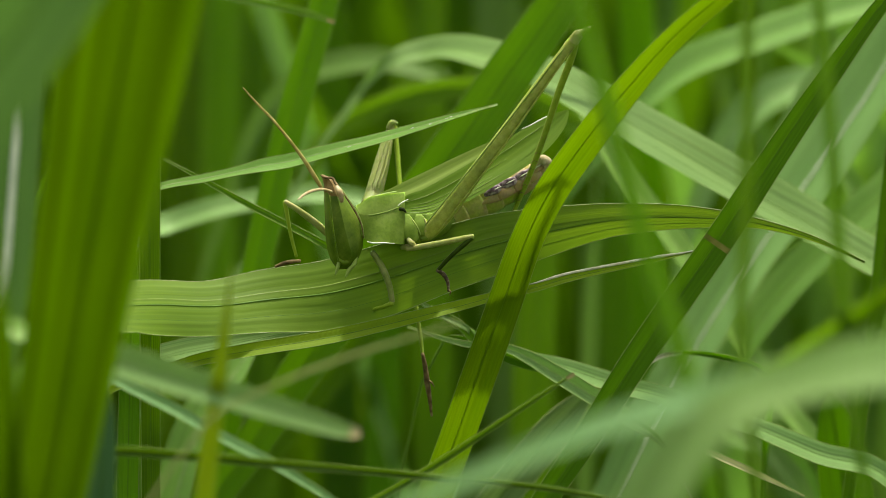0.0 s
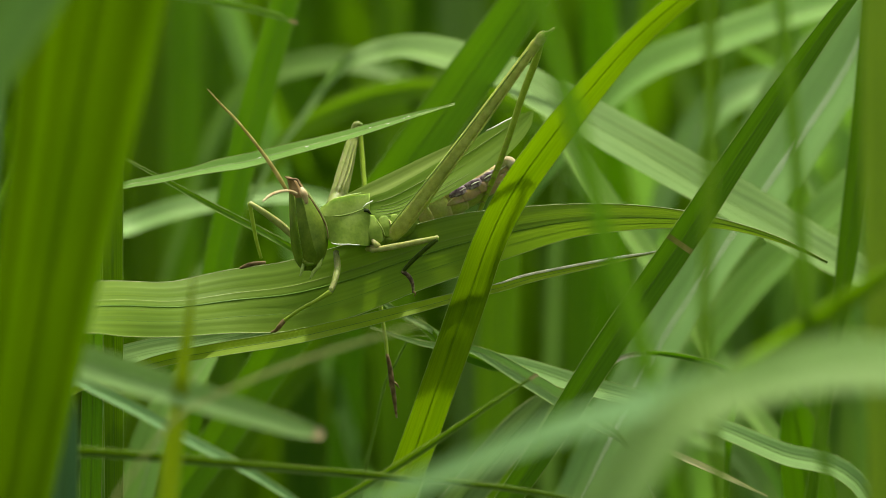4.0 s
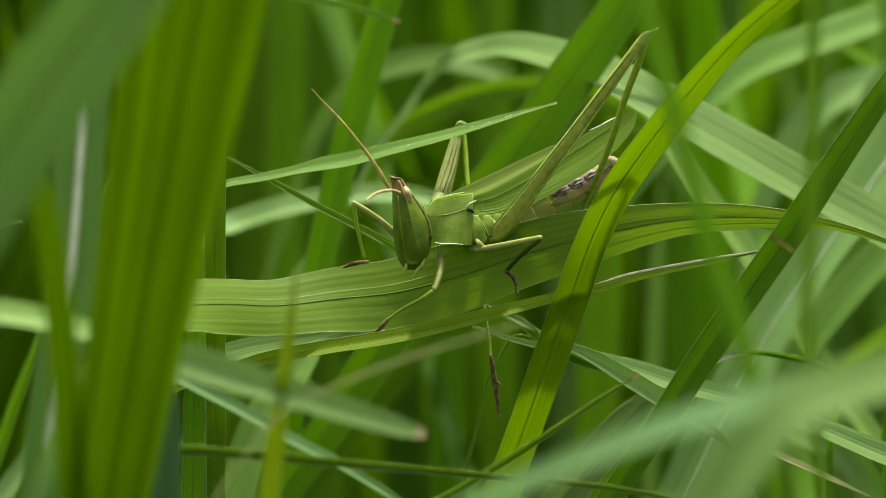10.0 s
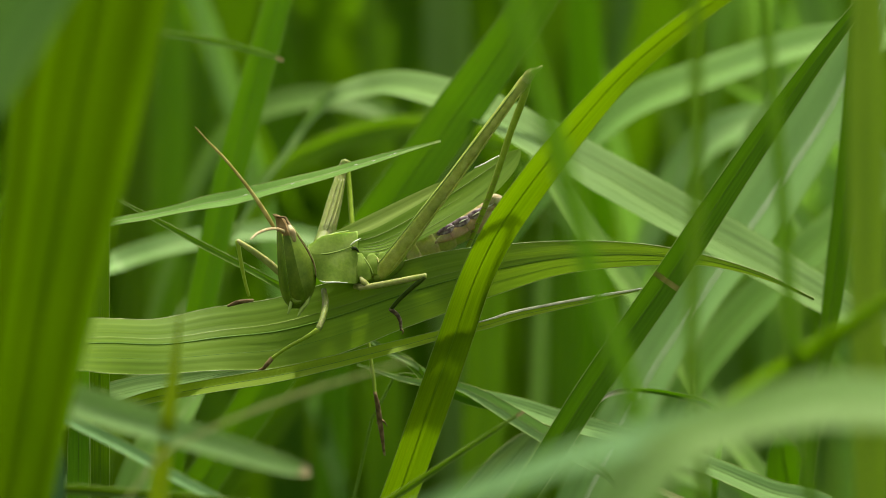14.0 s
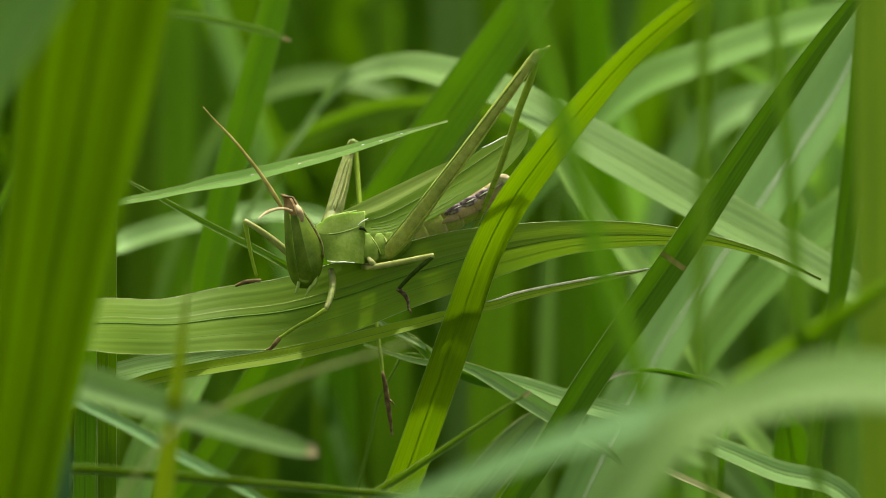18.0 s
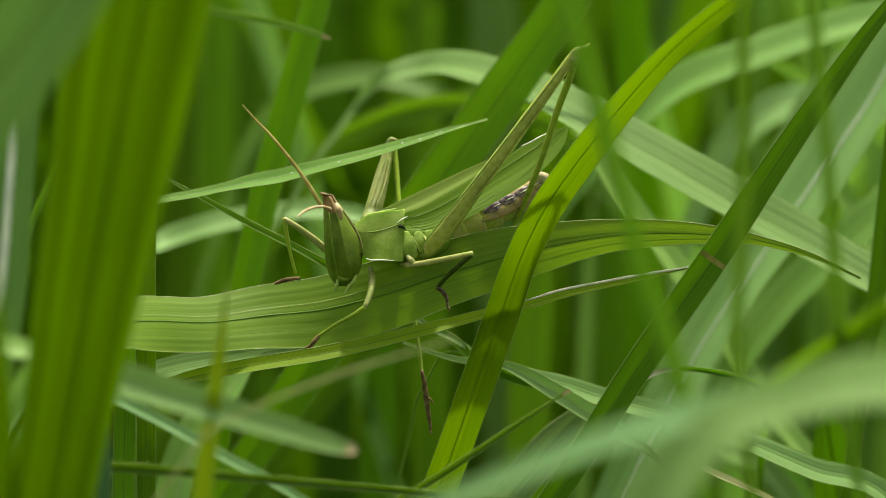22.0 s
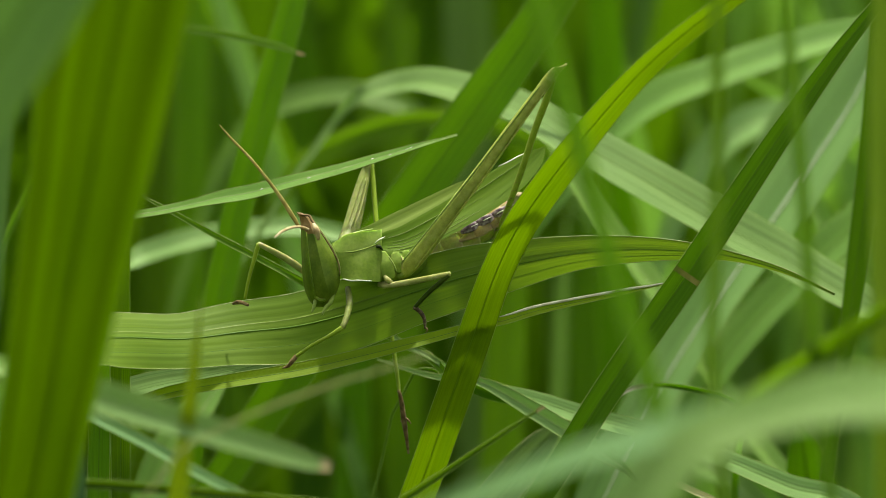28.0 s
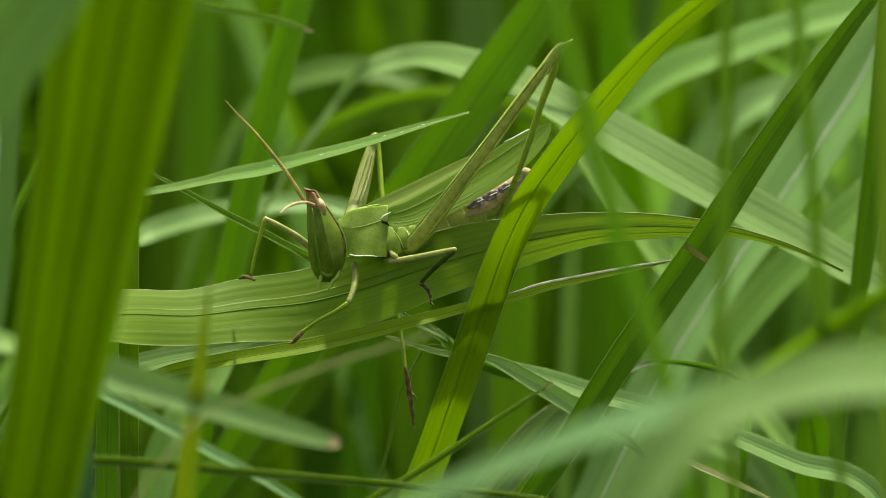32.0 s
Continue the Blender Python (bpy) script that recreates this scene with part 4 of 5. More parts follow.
leaf([(0.1097, 0.4223, 0), (0.1097, 0.4223, 0.1916), (0.1097, 0.4367, 0.2933), (0.1097, 0.4449, 0.3509), (0.1111, 0.451, 0.3941), (0.1126, 0.4561, 0.4302), (0.114, 0.4601, 0.459)], [5, 9, 12.1, 12.1, 12.1, 10.7, 0.5], LEAF_LIGHT,
     label="upright light green grass blade far back")
leaf([(0.1357, 0.0757, 0), (0.1274, 0.0757, 0.2403), (0.0766, 0.0914, 0.3511), (0.0711, 0.0931, 0.3631), (0.0644, 0.094, 0.3697), (0.0578, 0.0943, 0.3716), (0.0545, 0.0946, 0.3735)], [5, 6.7, 6.7, 6.9, 6.9, 4.5, 0.4], LEAF_PALE, tilt=25,
     label="pale bent grass leaf low in the clump")
leaf([(-0.09, 0.22, 0), (-0.0845, 0.2188, 0.2497), (-0.044, 0.215, 0.4027), (-0.0378, 0.214, 0.4182), (-0.0292, 0.212, 0.4282), (-0.0195, 0.21, 0.432), (-0.0098, 0.208, 0.4326), (0.0011, 0.206, 0.4294), (0.0096, 0.205, 0.4235)], [5, 3, 2.4, 4.2, 5.4, 5.6, 5.1, 3.6, 0.5], LEAF_LIGHT, tilt=30,
     label="soft green grass leaf bent over far back")
leaf([(0.04, 0.205, 0), (0.0417, 0.2037, 0.2441), (0.0542, 0.2, 0.3937), (0.0589, 0.2, 0.4083), (0.0648, 0.199, 0.4199), (0.0731, 0.198, 0.4267), (0.0838, 0.197, 0.4292), (0.0957, 0.196, 0.4269), (0.1101, 0.195, 0.4186)], [5, 4.3, 4.8, 6.8, 8.4, 8.9, 7.9, 6, 0.5], LEAF_GREY, tilt=38,
     label="greyish grass leaf bent over far back")
leaf([(0.14, 0.152, 0), (0.136, 0.1515, 0.2383), (0.1064, 0.15, 0.3843), (0.0947, 0.15, 0.3984), (0.0865, 0.15, 0.4112), (0.0805, 0.149, 0.4206), (0.0759, 0.149, 0.4276)], [5, 4.6, 5.1, 6, 5.8, 4.6, 0.5], LEAF_PALE, tilt=36,
     label="pale grass leaf leaning back in the clump")
leaf([(0.02, 0.142, 0), (0.0231, 0.1415, 0.2248), (0.046, 0.14, 0.3626), (0.0516, 0.14, 0.3766), (0.0596, 0.14, 0.3876), (0.0686, 0.139, 0.3964), (0.0788, 0.138, 0.4024), (0.0901, 0.137, 0.4048)], [5, 3.7, 4.1, 5, 5.3, 5, 4.6, 0.5], LEAF_LIGHT, tilt=40,
     label="light grass leaf arching behind the scarred blade")
leaf([(0.085, 0.058, 0), (0.0843, 0.059, 0.217), (0.0795, 0.062, 0.35), (0.0785, 0.062, 0.3629), (0.077, 0.061, 0.3731), (0.0756, 0.06, 0.3809), (0.0745, 0.06, 0.3863)], [5, 8.8, 9.8, 10.1, 9.4, 6.4, 0.4], LEAF_DARK, tilt=8,
     label="broad dark green leaf low among pale ones")
leaf([(0.08, 0.078, 0), (0.0792, 0.0772, 0.2164), (0.0734, 0.075, 0.3491), (0.0716, 0.074, 0.3607), (0.0676, 0.073, 0.3682), (0.0616, 0.072, 0.3742), (0.0561, 0.072, 0.3772)], [5, 3.9, 4.3, 4.5, 4.3, 3.2, 0.3], LEAF_GREY, tilt=20,
     label="greyish leaf bent down into the shade")
leaf([(-0.0204, 0.323, 0), (-0.0207, 0.323, 0.2037), (-0.0226, 0.3383, 0.3116), (-0.0232, 0.344, 0.3519), (-0.0246, 0.3497, 0.3922), (-0.0253, 0.3543, 0.4244), (-0.0266, 0.3592, 0.4593)], [5, 9, 10, 10.5, 10, 8.7, 0.5], LEAF_DARK,
     label="upright dark green grass blade far back")
# added blade: its dark green stands in for the shade between the far blades
leaf([(0.045, 0.24, 0), (0.0453, 0.2412, 0.2417), (0.0472, 0.245, 0.3899), (0.046, 0.243, 0.4129), (0.0449, 0.241, 0.4331), (0.0437, 0.239, 0.4532), (0.0431, 0.238, 0.4681)], [5, 7, 7.8, 8.2, 8, 6.2, 0.4], LEAF_DARK,
     label="upright dark blade added to stand in for a shaded gap far back")
leaf([(0.0027, 0.2734, 0), (0.0023, 0.2734, 0.2097), (0.0005, 0.2891, 0.3208), (-0.0002, 0.2946, 0.3596), (-0.0008, 0.3001, 0.3984), (-0.0019, 0.3046, 0.4307), (-0.0035, 0.3092, 0.463)], [5, 8.4, 8.4, 8.9, 8.4, 7.2, 0.5], LEAF_FRESH,
     label="upright green grass blade far back")
leaf([(-0.0048, 0.109, 0), (0.0031, 0.109, 0.2614), (0.056, 0.1263, 0.3836), (0.0628, 0.1285, 0.3993), (0.0696, 0.1306, 0.4139), (0.0764, 0.1325, 0.4274), (0.0843, 0.1342, 0.4397), (0.0946, 0.1355, 0.4487), (0.1036, 0.1361, 0.4532)], [5, 9, 9, 12, 14.4, 15, 13.5, 9, 0.6], LEAF_GREY, tilt=46,
     label="pale grass blade bending back in the light")
leaf([(0.0558, 0.0168, 0), (0.0588, 0.0168, 0.2518), (0.0787, 0.0353, 0.3831), (0.0812, 0.0377, 0.3997), (0.0841, 0.0406, 0.4204), (0.0862, 0.0428, 0.4359), (0.0876, 0.045, 0.4514), (0.0881, 0.0476, 0.47), (0.0886, 0.0494, 0.4824)], [5, 3, 2.3, 2.7, 4.2, 4.8, 4.4, 1.9, 0.3], LEAF_DARK,
     label="dark upright grass blade behind a bright one")
leaf([(-0.2307, -0.0155, 0), (-0.2165, -0.0155, 0.3074), (-0.1151, -0.0013, 0.4098), (-0.105, 0.0001, 0.4198), (-0.095, 0.0007, 0.4237), (-0.088, 0.0009, 0.4252), (-0.0847, 0.001, 0.4258)], [5, 3, 1, 1.1, 1, 0.7, 0.1], LEAF_FRESH, tilt=20, fold=0.3,
     label="slim pointed grass leaf reaching in from the side")
leaf([(-0.0301, 0.0074, 0), (-0.0252, 0.0074, 0.2568), (0.0076, 0.0258, 0.3869), (0.0102, 0.0272, 0.3971), (0.0065, 0.0181, 0.4038), (0.0019, 0.0184, 0.4062), (-0.0017, 0.0187, 0.4083), (-0.0042, 0.0189, 0.4101)], [5, 3, 1, 1, 1, 0.9, 0.7, 0.2], LEAF_GREY, tilt=20,
     label="grey dried leaf end under the perch")
leaf([(-0.1836, -0.1314, 0), (-0.1662, -0.1314, 0.3106), (-0.1141, -0.1314, 0.4181), (-0.1019, -0.1304, 0.425), (-0.0879, -0.1298, 0.4292), (-0.0774, -0.1298, 0.4292), (-0.0696, -0.13, 0.4279), (-0.063, -0.1303, 0.4262), (-0.0578, -0.1304, 0.425), (-0.0547, -0.1306, 0.4242)], [5, 4.5, 4.5, 5.4, 5.6, 5.1, 4.7, 4, 2.2, 0.3], LEAF_PALE, tilt=44, fold=0.1,
     label="pale level grass leaf behind the near blades")
# tiny dew specks on the thin leaf
for spot in ((-0.0051, 0.0087, 0.4419), (-0.0019, 0.0087, 0.4426), (0.0010, 0.0087, 0.4436), (0.0018, 0.0087, 0.4439), (-0.0249, 0.0087, 0.4365), (-0.0164, 0.0087, 0.4385)):
    at = np.array(spot) - np.array(thin_leaf.location)
    part("dew_speck", tube([at, at + np.array((0.0003, 0, 0.00008)), at + np.array((0.0006, 0, 0.00015))], [0.00003, 0.00008, 0.00003], 6), RIB_WHITE, thin_leaf, "tiny white dew speck")


# ---- the grasshopper: millimetres from its middle, x along the view to the side, y away, z up ----
BODY_GREEN = plain_material("insect_green", [(0.12, 0.20, 0.016), (0.165, 0.25, 0.028), (0.21, 0.295, 0.055)], 260, 0.6, 0.35, 0.35)
FACE_GREEN = plain_material("insect_face_green", [(0.066, 0.116, 0.005), (0.098, 0.155, 0.009), (0.145, 0.20, 0.018)], 330, 0.5, 0.4, 0.2)
WING_GREEN = leaf_material("insect_wing_green", (0.150, 0.250, 0.030), (0.155, 0.25, 0.026), rough=0.6, through_share=0.5, veins=5.0, contrast=0.5, gloss=0.1)
WING_STRIPE = plain_material("insect_wing_stripe", [(0.20, 0.29, 0.05), (0.26, 0.34, 0.085)], 500, 0.45)
WING_BAND = leaf_material("insect_wing_band", (0.21, 0.30, 0.06), (0.20, 0.29, 0.045), rough=0.6, through_share=0.5, veins=3.0, contrast=0.4, gloss=0.1)
WING_VEIN = plain_material("insect_wing_vein", [(0.17, 0.245, 0.05), (0.23, 0.30, 0.08)], 500, 0.45)
DARK_FOOT = plain_material("insect_dark_foot", [(0.015, 0.01, 0.006), (0.06, 0.04, 0.02), (0.2, 0.17, 0.1)], 1200, 0.6)
OLIVE = plain_material("insect_olive", [(0.24, 0.27, 0.045), (0.29, 0.335, 0.06), (0.34, 0.38, 0.085)], 900, 0.55, 0.3, 0.3)
PALE_LEG = plain_material("insect_pale_leg", [(0.25, 0.27, 0.07), (0.32, 0.32, 0.11), (0.40, 0.38, 0.17)], 700, 0.5, 0.3, 0.2)
FAR_LEG = plain_material("insect_far_leg", [(0.16, 0.20, 0.04), (0.21, 0.24, 0.07), (0.25, 0.26, 0.10)], 700, 0.5, 0.4, 0.35)
# leg green darkened, with the shade on the near middle shin put into the colour
SHADED_LEG = plain_material("insect_shaded_leg", [(0.025, 0.045, 0.004), (0.05, 0.08, 0.008)], 700, 0.45)
TAIL = plain_material("insect_tail", [(0.36, 0.26, 0.14), (0.52, 0.42, 0.26), (0.64, 0.56, 0.40)], 900, 0.45, 0.5)
GAP_SHADE = plain_material("insect_gap_shade", [(0.012, 0.02, 0.004), (0.03, 0.04, 0.01)], 700, 0.6)
LEG_GREEN = plain_material("insect_leg_green", [(0.23, 0.33, 0.025), (0.30, 0.40, 0.045)], 700, 0.4)
TAN = plain_material("insect_tan", [(0.30, 0.23, 0.055), (0.40, 0.31, 0.085), (0.50, 0.40, 0.14)], 500, 0.5)
PINKISH = plain_material("insect_pinkish", [(0.33, 0.23, 0.11), (0.46, 0.36, 0.20), (0.55, 0.46, 0.30)], 700, 0.45)
CROWN = plain_material("insect_crown", [(0.16, 0.09, 0.03), (0.27, 0.17, 0.07), (0.36, 0.25, 0.12)], 700, 0.5)
BROWN = plain_material("insect_brown", [(0.055, 0.035, 0.012), (0.14, 0.09, 0.035), (0.28, 0.21, 0.10)], 800, 0.7)
PURPLE = plain_material("insect_dark_patch", [(0.04, 0.022, 0.04), (0.14, 0.085, 0.12), (0.42, 0.34, 0.38)], 1300, 0.4)
BELLY = plain_material("insect_belly", [(0.30, 0.27, 0.10), (0.38, 0.28, 0.14), (0.42, 0.27, 0.16)], 500, 0.5, 0.3, 0.8)
BELLY_GREEN = plain_material("insect_belly_green", [(0.25, 0.34, 0.045), (0.31, 0.37, 0.07), (0.36, 0.34, 0.11)], 300, 0.5, 0.3, 0.8)
RIM = plain_material("insect_white_rim", [(0.66, 0.68, 0.54), (0.82, 0.82, 0.74)], 700, 0.5)

hopper = new("grasshopper")
HOME = pose(-0.0082, 0.0010, 0.4257, -8.05, 0, 0)
hopper.matrix_world = HOME
tagged(hopper, "slant-faced green grasshopper with tan antennae on a grass leaf", "grasshopper")


def limb(name, points, radii, material, label="", parent=None, sides=10, flat=1.0, count=0, at=None, flats=None, square=2.0, roll=0.0):
    """A lofted body part through stations in millimetres; its origin lies at `at`."""
    a = np.array(points, float) / 1000
    o = a[0] if at is None else np.array(at, float) / 1000
    vals = np.array([radii, flats if flats else [flat] * len(radii)], float).T
    path, v, _ = spline(a - o, vals, count or max(8, 5 * len(points)))
    bm = bmesh.new()
    d, side, normal = frames_along(path, np.array((0.10, -0.97, 0.22)))
    rings = []
    for i in range(len(path)):
        r, fl = max(v[i, 0], 0.02) / 1000, v[i, 1]
        ring = []
        for k in range(sides):
            b = 2 * math.pi * k / sides
            c, s = math.cos(b), math.sin(b)
            m = (abs(c) ** square + abs(s) ** square) ** (-1 / square)
            b += math.radians(roll)
            ring.append(bm.verts.new(path[i] + side[i] * r * m * math.cos(b) + normal[i] * r * m * fl * math.sin(b)))
        rings.append(ring)
    for p, q in zip(rings, rings[1:]):
        for k in range(sides):
            bm.faces.new((p[k], p[(k + 1) % sides], q[(k + 1) % sides], q[k]))
    for ring, end, sgn in ((rings[0], path[0], -1), (rings[-1], path[-1], 1)):
        r = np.linalg.norm(np.array(ring[0].co) - end)
        c = bm.verts.new(end + (d[0] if sgn < 0 else d[-1]) * sgn * r * 0.5)
        for k in range(sides):
            bm.faces.new((ring[k], ring[(k + 1) % sides], c))
    bmesh.ops.recalc_face_normals(bm, faces=bm.faces)
    ob = part(name, bm, material, parent or hopper, label)
    ob.location = o
    if parent is not None:
        ob.location = Vector(o) - parent.location
    return ob


def hull(name, rows, material, label="", sharp=()):
    """A faceted shell through cross-sections (all with as many corners), smooth along, with sharp ridges at the corners named."""
    a = np.array(rows, float) / 1000
    o = a[0].mean(axis=0)
    a = a - o
    n = a.shape[1]
    cols = [spline(a[:, k], np.zeros(len(a)), 26)[0] for k in range(n)]
    bm = bmesh.new()
    grid = [[bm.verts.new(cols[k][i]) for k in range(n)] for i in range(26)]
    for i in range(25):
        for k in range(n):
            bm.faces.new((grid[i][k], grid[i][(k + 1) % n], grid[i + 1][(k + 1) % n], grid[i + 1][k]))
    bm.faces.new(grid[0])
    bm.faces.new(grid[-1])
    bm.edges.ensure_lookup_table()
    for k in sharp:
        for i in range(25):
            bm.edges.get((grid[i][k], grid[i + 1][k])).smooth = False
    bmesh.ops.recalc_face_normals(bm, faces=bm.faces)
    ob = part(name, bm, material, hopper, label)
    ob.location = o
    return ob


def plate(name, points, widths, material, fold, label="", tilt=0.0, parent=None, pleat=0.0):
    """A thin curved plate (a wing cover) along its middle line."""
    a = np.array(points, float) / 1000
    path, v, run = spline(a - a[0], np.array(widths) / 2000, 36)
    d, side, normal = frames_along(path, np.array((0.0, -1.0, 0.15)), tilt)
    bm, rows = ribbon(path, side, normal, np.maximum(v[:, 0], 0.00005), run, fold, 0.0, 28, 3, pleat, 0.003)
    ob = part(name, bm, material, parent or hopper, label)
    ob.location = a[0]
    return ob, rows, a[0], normal


def build_hopper():
    # head: a long cone that hangs from its pointed crown
    rows = []
    for y, left, keel, right in ((330, 702, 712, 721), (350, 700, 720, 735), (370, 700, 727, 748), (395, 701, 733, 762), (420, 702, 739, 768),
                                 (440, 704, 744, 769), (458, 708, 749, 764), (472, 714, 746, 756), (484, 724, 738, 745)):
        z = 0.1004 * (400 - y)
        x0, x1, x2 = (0.0995 * (v - 805) for v in (left, keel, right))
        w = x2 - x0
        rows.append([(x0, -8.0, z), (x0 * 0.7 + x1 * 0.3, -8.0 - 0.30 * w, z), (x1, -8.2 - 0.48 * w, z), (x1 * 0.45 + x2 * 0.55, -8.4 - 0.32 * w, z), (x2, -8.6, z),
                     (x2 - 0.1 * w, -6.6, z), (x0 + 0.2 * w, -6.2, z)])
    head = hull("head", rows, FACE_GREEN, "long slanting dark green face", sharp=(2, 4))
    limb("cheek_keel", [(-7.64, -11, 5.96), (-6.16, -11, 3.77), (-4.77, -10.5, 1.59), (-3.78, -10, -0.8), (-3.48, -9.5, -2.78)],
         [0.16, 0.22, 0.22, 0.18, 0.1], WING_VEIN, "pale ridge along the cheek", head, sides=6, count=24)
    limb("cheek_line", [(-7.2, -11.3, 5.2), (-5.9, -11.5, 3.2), (-4.7, -11.1, 1.2), (-3.75, -10.5, -1.0), (-3.5, -10.0, -3.0)],
         [0.06, 0.12, 0.14, 0.12, 0.06], BROWN, "dark line inside the cheek ridge", head, sides=6, count=24)
    for x0, x1, x2 in ((711, 716, 727),):
        limb("face_keel", [(0.1004 * (x0 - 805), -10.9, 4.6), (0.1004 * (x1 - 805), -11.4, -0.6), (0.1004 * (x2 - 805), -10.7, -7.2)],
             [0.1, 0.14, 0.1], FACE_GREEN, "", head, sides=6, count=14)
    cap = []
    for y, left, keel, right in ((318, 693, 695, 697), (322, 695, 702, 708), (326, 697, 708, 717), (336, 699, 715, 725), (348, 700, 719, 733), (360, 706, 724, 738)):
        z = 0.1004 * (400 - y)
        x0, x1, x2 = (0.0993 * (v - 805) for v in (left, keel, right))
        w = x2 - x0
        cap.append([(x0, -8.1, z), (x0 * 0.6 + x1 * 0.4, -8.3 - 0.36 * w, z), (x1, -8.4 - 0.52 * w, z), (x1 * 0.4 + x2 * 0.6, -8.6 - 0.36 * w, z), (x2, -8.7, z),
                    (x2 - 0.1 * w, -6.9, z), (x0 + 0.2 * w, -6.6, z)])
    hull("crown", cap, CROWN, "brownish tan pointed crown", sharp=(2, 4))
    limb("crown_rim", [(-11.04, -9, 8.06), (-10.14, -9.8, 7.65), (-8.94, -10, 7.55), (-8.44, -10.5, 6.66), (-7.74, -11, 5.86)], [0.1, 0.2, 0.22, 0.22, 0.15], BROWN, "", head, sides=6)
    limb("eye", [(-8.24, -11, 6.16), (-7.64, -11.6, 4.96), (-7.25, -11.2, 3.37)], [0.3, 0.6, 0.3], PINKISH, "pinkish-brown oval eye", head, sides=12, flat=0.7, count=12)
    limb("palp", [(-7.76, -9, -6.96), (-8.05, -9.6, -8.15), (-8.45, -9.9, -9.35)], [0.34, 0.3, 0.14], WING_STRIPE, "", head, sides=6)
    limb("palp", [(-4.78, -9, -6.17), (-5.27, -10, -7.75), (-5.96, -10, -8.45), (-6.66, -10.4, -9.84)], [0.34, 0.36, 0.34, 0.14], WING_STRIPE, "", head, sides=6)
    limb("mouth", [(-8.26, -9, -6.17), (-6.96, -10, -7.35), (-5.27, -9.5, -6.56)], [0.25, 0.4, 0.25], FACE_GREEN, "", head, sides=8)
    # antennae
    limb("antenna", [(-10.83, -10, 5.76), (-12.02, -10.5, 7.75), (-13.9, -11, 10.72), (-16.36, -12, 14.08), (-19.52, -13, 17.93), (-22.27, -14, 20.79), (-24.53, -14.5, 23.35)],
         [0.3, 0.4, 0.34, 0.28, 0.24, 0.19, 0.1], TAN, "long flat tan antenna", sides=8, flat=0.45, count=40)
    limb("antenna", [(-9.03, -11, 5.16), (-10.19, -14, 5.54), (-11.73, -18, 5.42), (-13.46, -21, 4.72), (-14.71, -23, 3.63)],
         [0.26, 0.27, 0.27, 0.25, 0.15], PINKISH, "pinkish antenna pointing forward", sides=8, flat=0.6, count=22)
    # pronotum and thorax
    rows = []
    for x, top, keel, low, y in ((756, 373, 386, 405, -8.6), (766, 367, 388, 424, -8.8), (778, 358, 389, 436, -8.6), (800, 353, 387, 439, -7.6), (824, 350, 378, 440, -6.2), (843, 348, 372, 441, -5.0)):
        s = 0.0997 * (x - 805)
        t, m, q = (0.1 * (400 - v) for v in (top, keel, low))
        lean = min(1.0, (x - 756) / 44)
        rows.append([(s, y + 0.9, t), (s, y + 0.3, t * 0.5 + m * 0.5), (s, y, m), (s, y - 0.8 * lean, m * 0.5 + q * 0.5), (s, y - 1.3 * lean, q), (s, y + 6.0, q), (s, y + 8.0, m)])
    collar = hull("pronotum", rows, BODY_GREEN, "flat-sided light green neck shield", sharp=(0, 2, 4))
    limb("keel", [(-4.08, -8.75, 1.19), (-1.99, -8.3, 1.14), (0.3, -7.1, 1.59), (3.09, -5.5, 2.6)], [0.1, 0.14, 0.14, 0.1], BODY_GREEN, "", collar, sides=5)
    limb("keel", [(-3.3, -4, 3.8), (-0.5, -3, 4.7), (3.31, -0.5, 5.42)], [0.15, 0.22, 0.2], WING_STRIPE, "", collar, sides=5)
    limb("keel", [(2.4, -4.6, 3.8), (2, -5.2, 1.5), (2.1, -5, -1), (3.1, -4, -3.6)], [0.2, 0.26, 0.26, 0.2], BODY_GREEN, "", collar, sides=5)
    limb("rim", [(-2.88, -9.4, -3.58), (-1.89, -9.4, -3.83), (0.1, -9, -3.83), (1.99, -7.8, -3.93)], [0.08, 0.13, 0.12, 0.08], RIM, "white lower edge", collar, sides=6)
    limb("fleck", [(2.5, -5.7, 2.69), (3.19, -5.5, 3.29), (4.3, -4.6, 3.9)], [0.06, 0.12, 0.06], RIM, "white fleck", collar, sides=6)
    # a near-black rod paints the shade in the gap under the wing root
    limb("gap", [(2.7, -5.6, 2), (3.29, -5.7, 2.2), (3.99, -5.3, 1.6)], [0.2, 0.3, 0.12], GAP_SHADE, "near-black rod painted as shade in the gap under the wing root", collar, sides=6)
    limb("thorax", [(2.1, -3.6, -1.3), (4.3, -3.2, -1.6), (6.71, -2.4, -1.3), (9.53, -0.4, -0.4), (12.07, 1.8, 0.6)], [2.6, 2.8, 2.7, 2.4, 1.9], BODY_GREEN,
         "wrinkled green thorax side", sides=12, flat=0.9)
    for pts, r in ((((3.5, -5.0, 0.9), (4.4, -5.7, -1.2), (5.2, -5.9, -3.4)), (1.1, 1.5, 1.1)), (((5.9, -4.7, 0.9), (6.7, -5.2, -0.6), (7.2, -5.3, -2.2)), (0.9, 1.3, 0.9)), (((7.9, -4.4, 1.2), (8.5, -4.7, 0.0), (8.7, -4.7, -1.4)), (0.8, 1.0, 0.6))):
        limb("side_plate", pts, r, BODY_GREEN, "smooth green side plate of the thorax", sides=14, count=14, flat=0.2)
    limb("suture", [(5.0, -5.7, 0.4), (5.9, -6.0, -1.0), (6.5, -5.8, -2.4)], [0.1, 0.16, 0.1], WING_STRIPE, "pale seam between the side plates", sides=6)
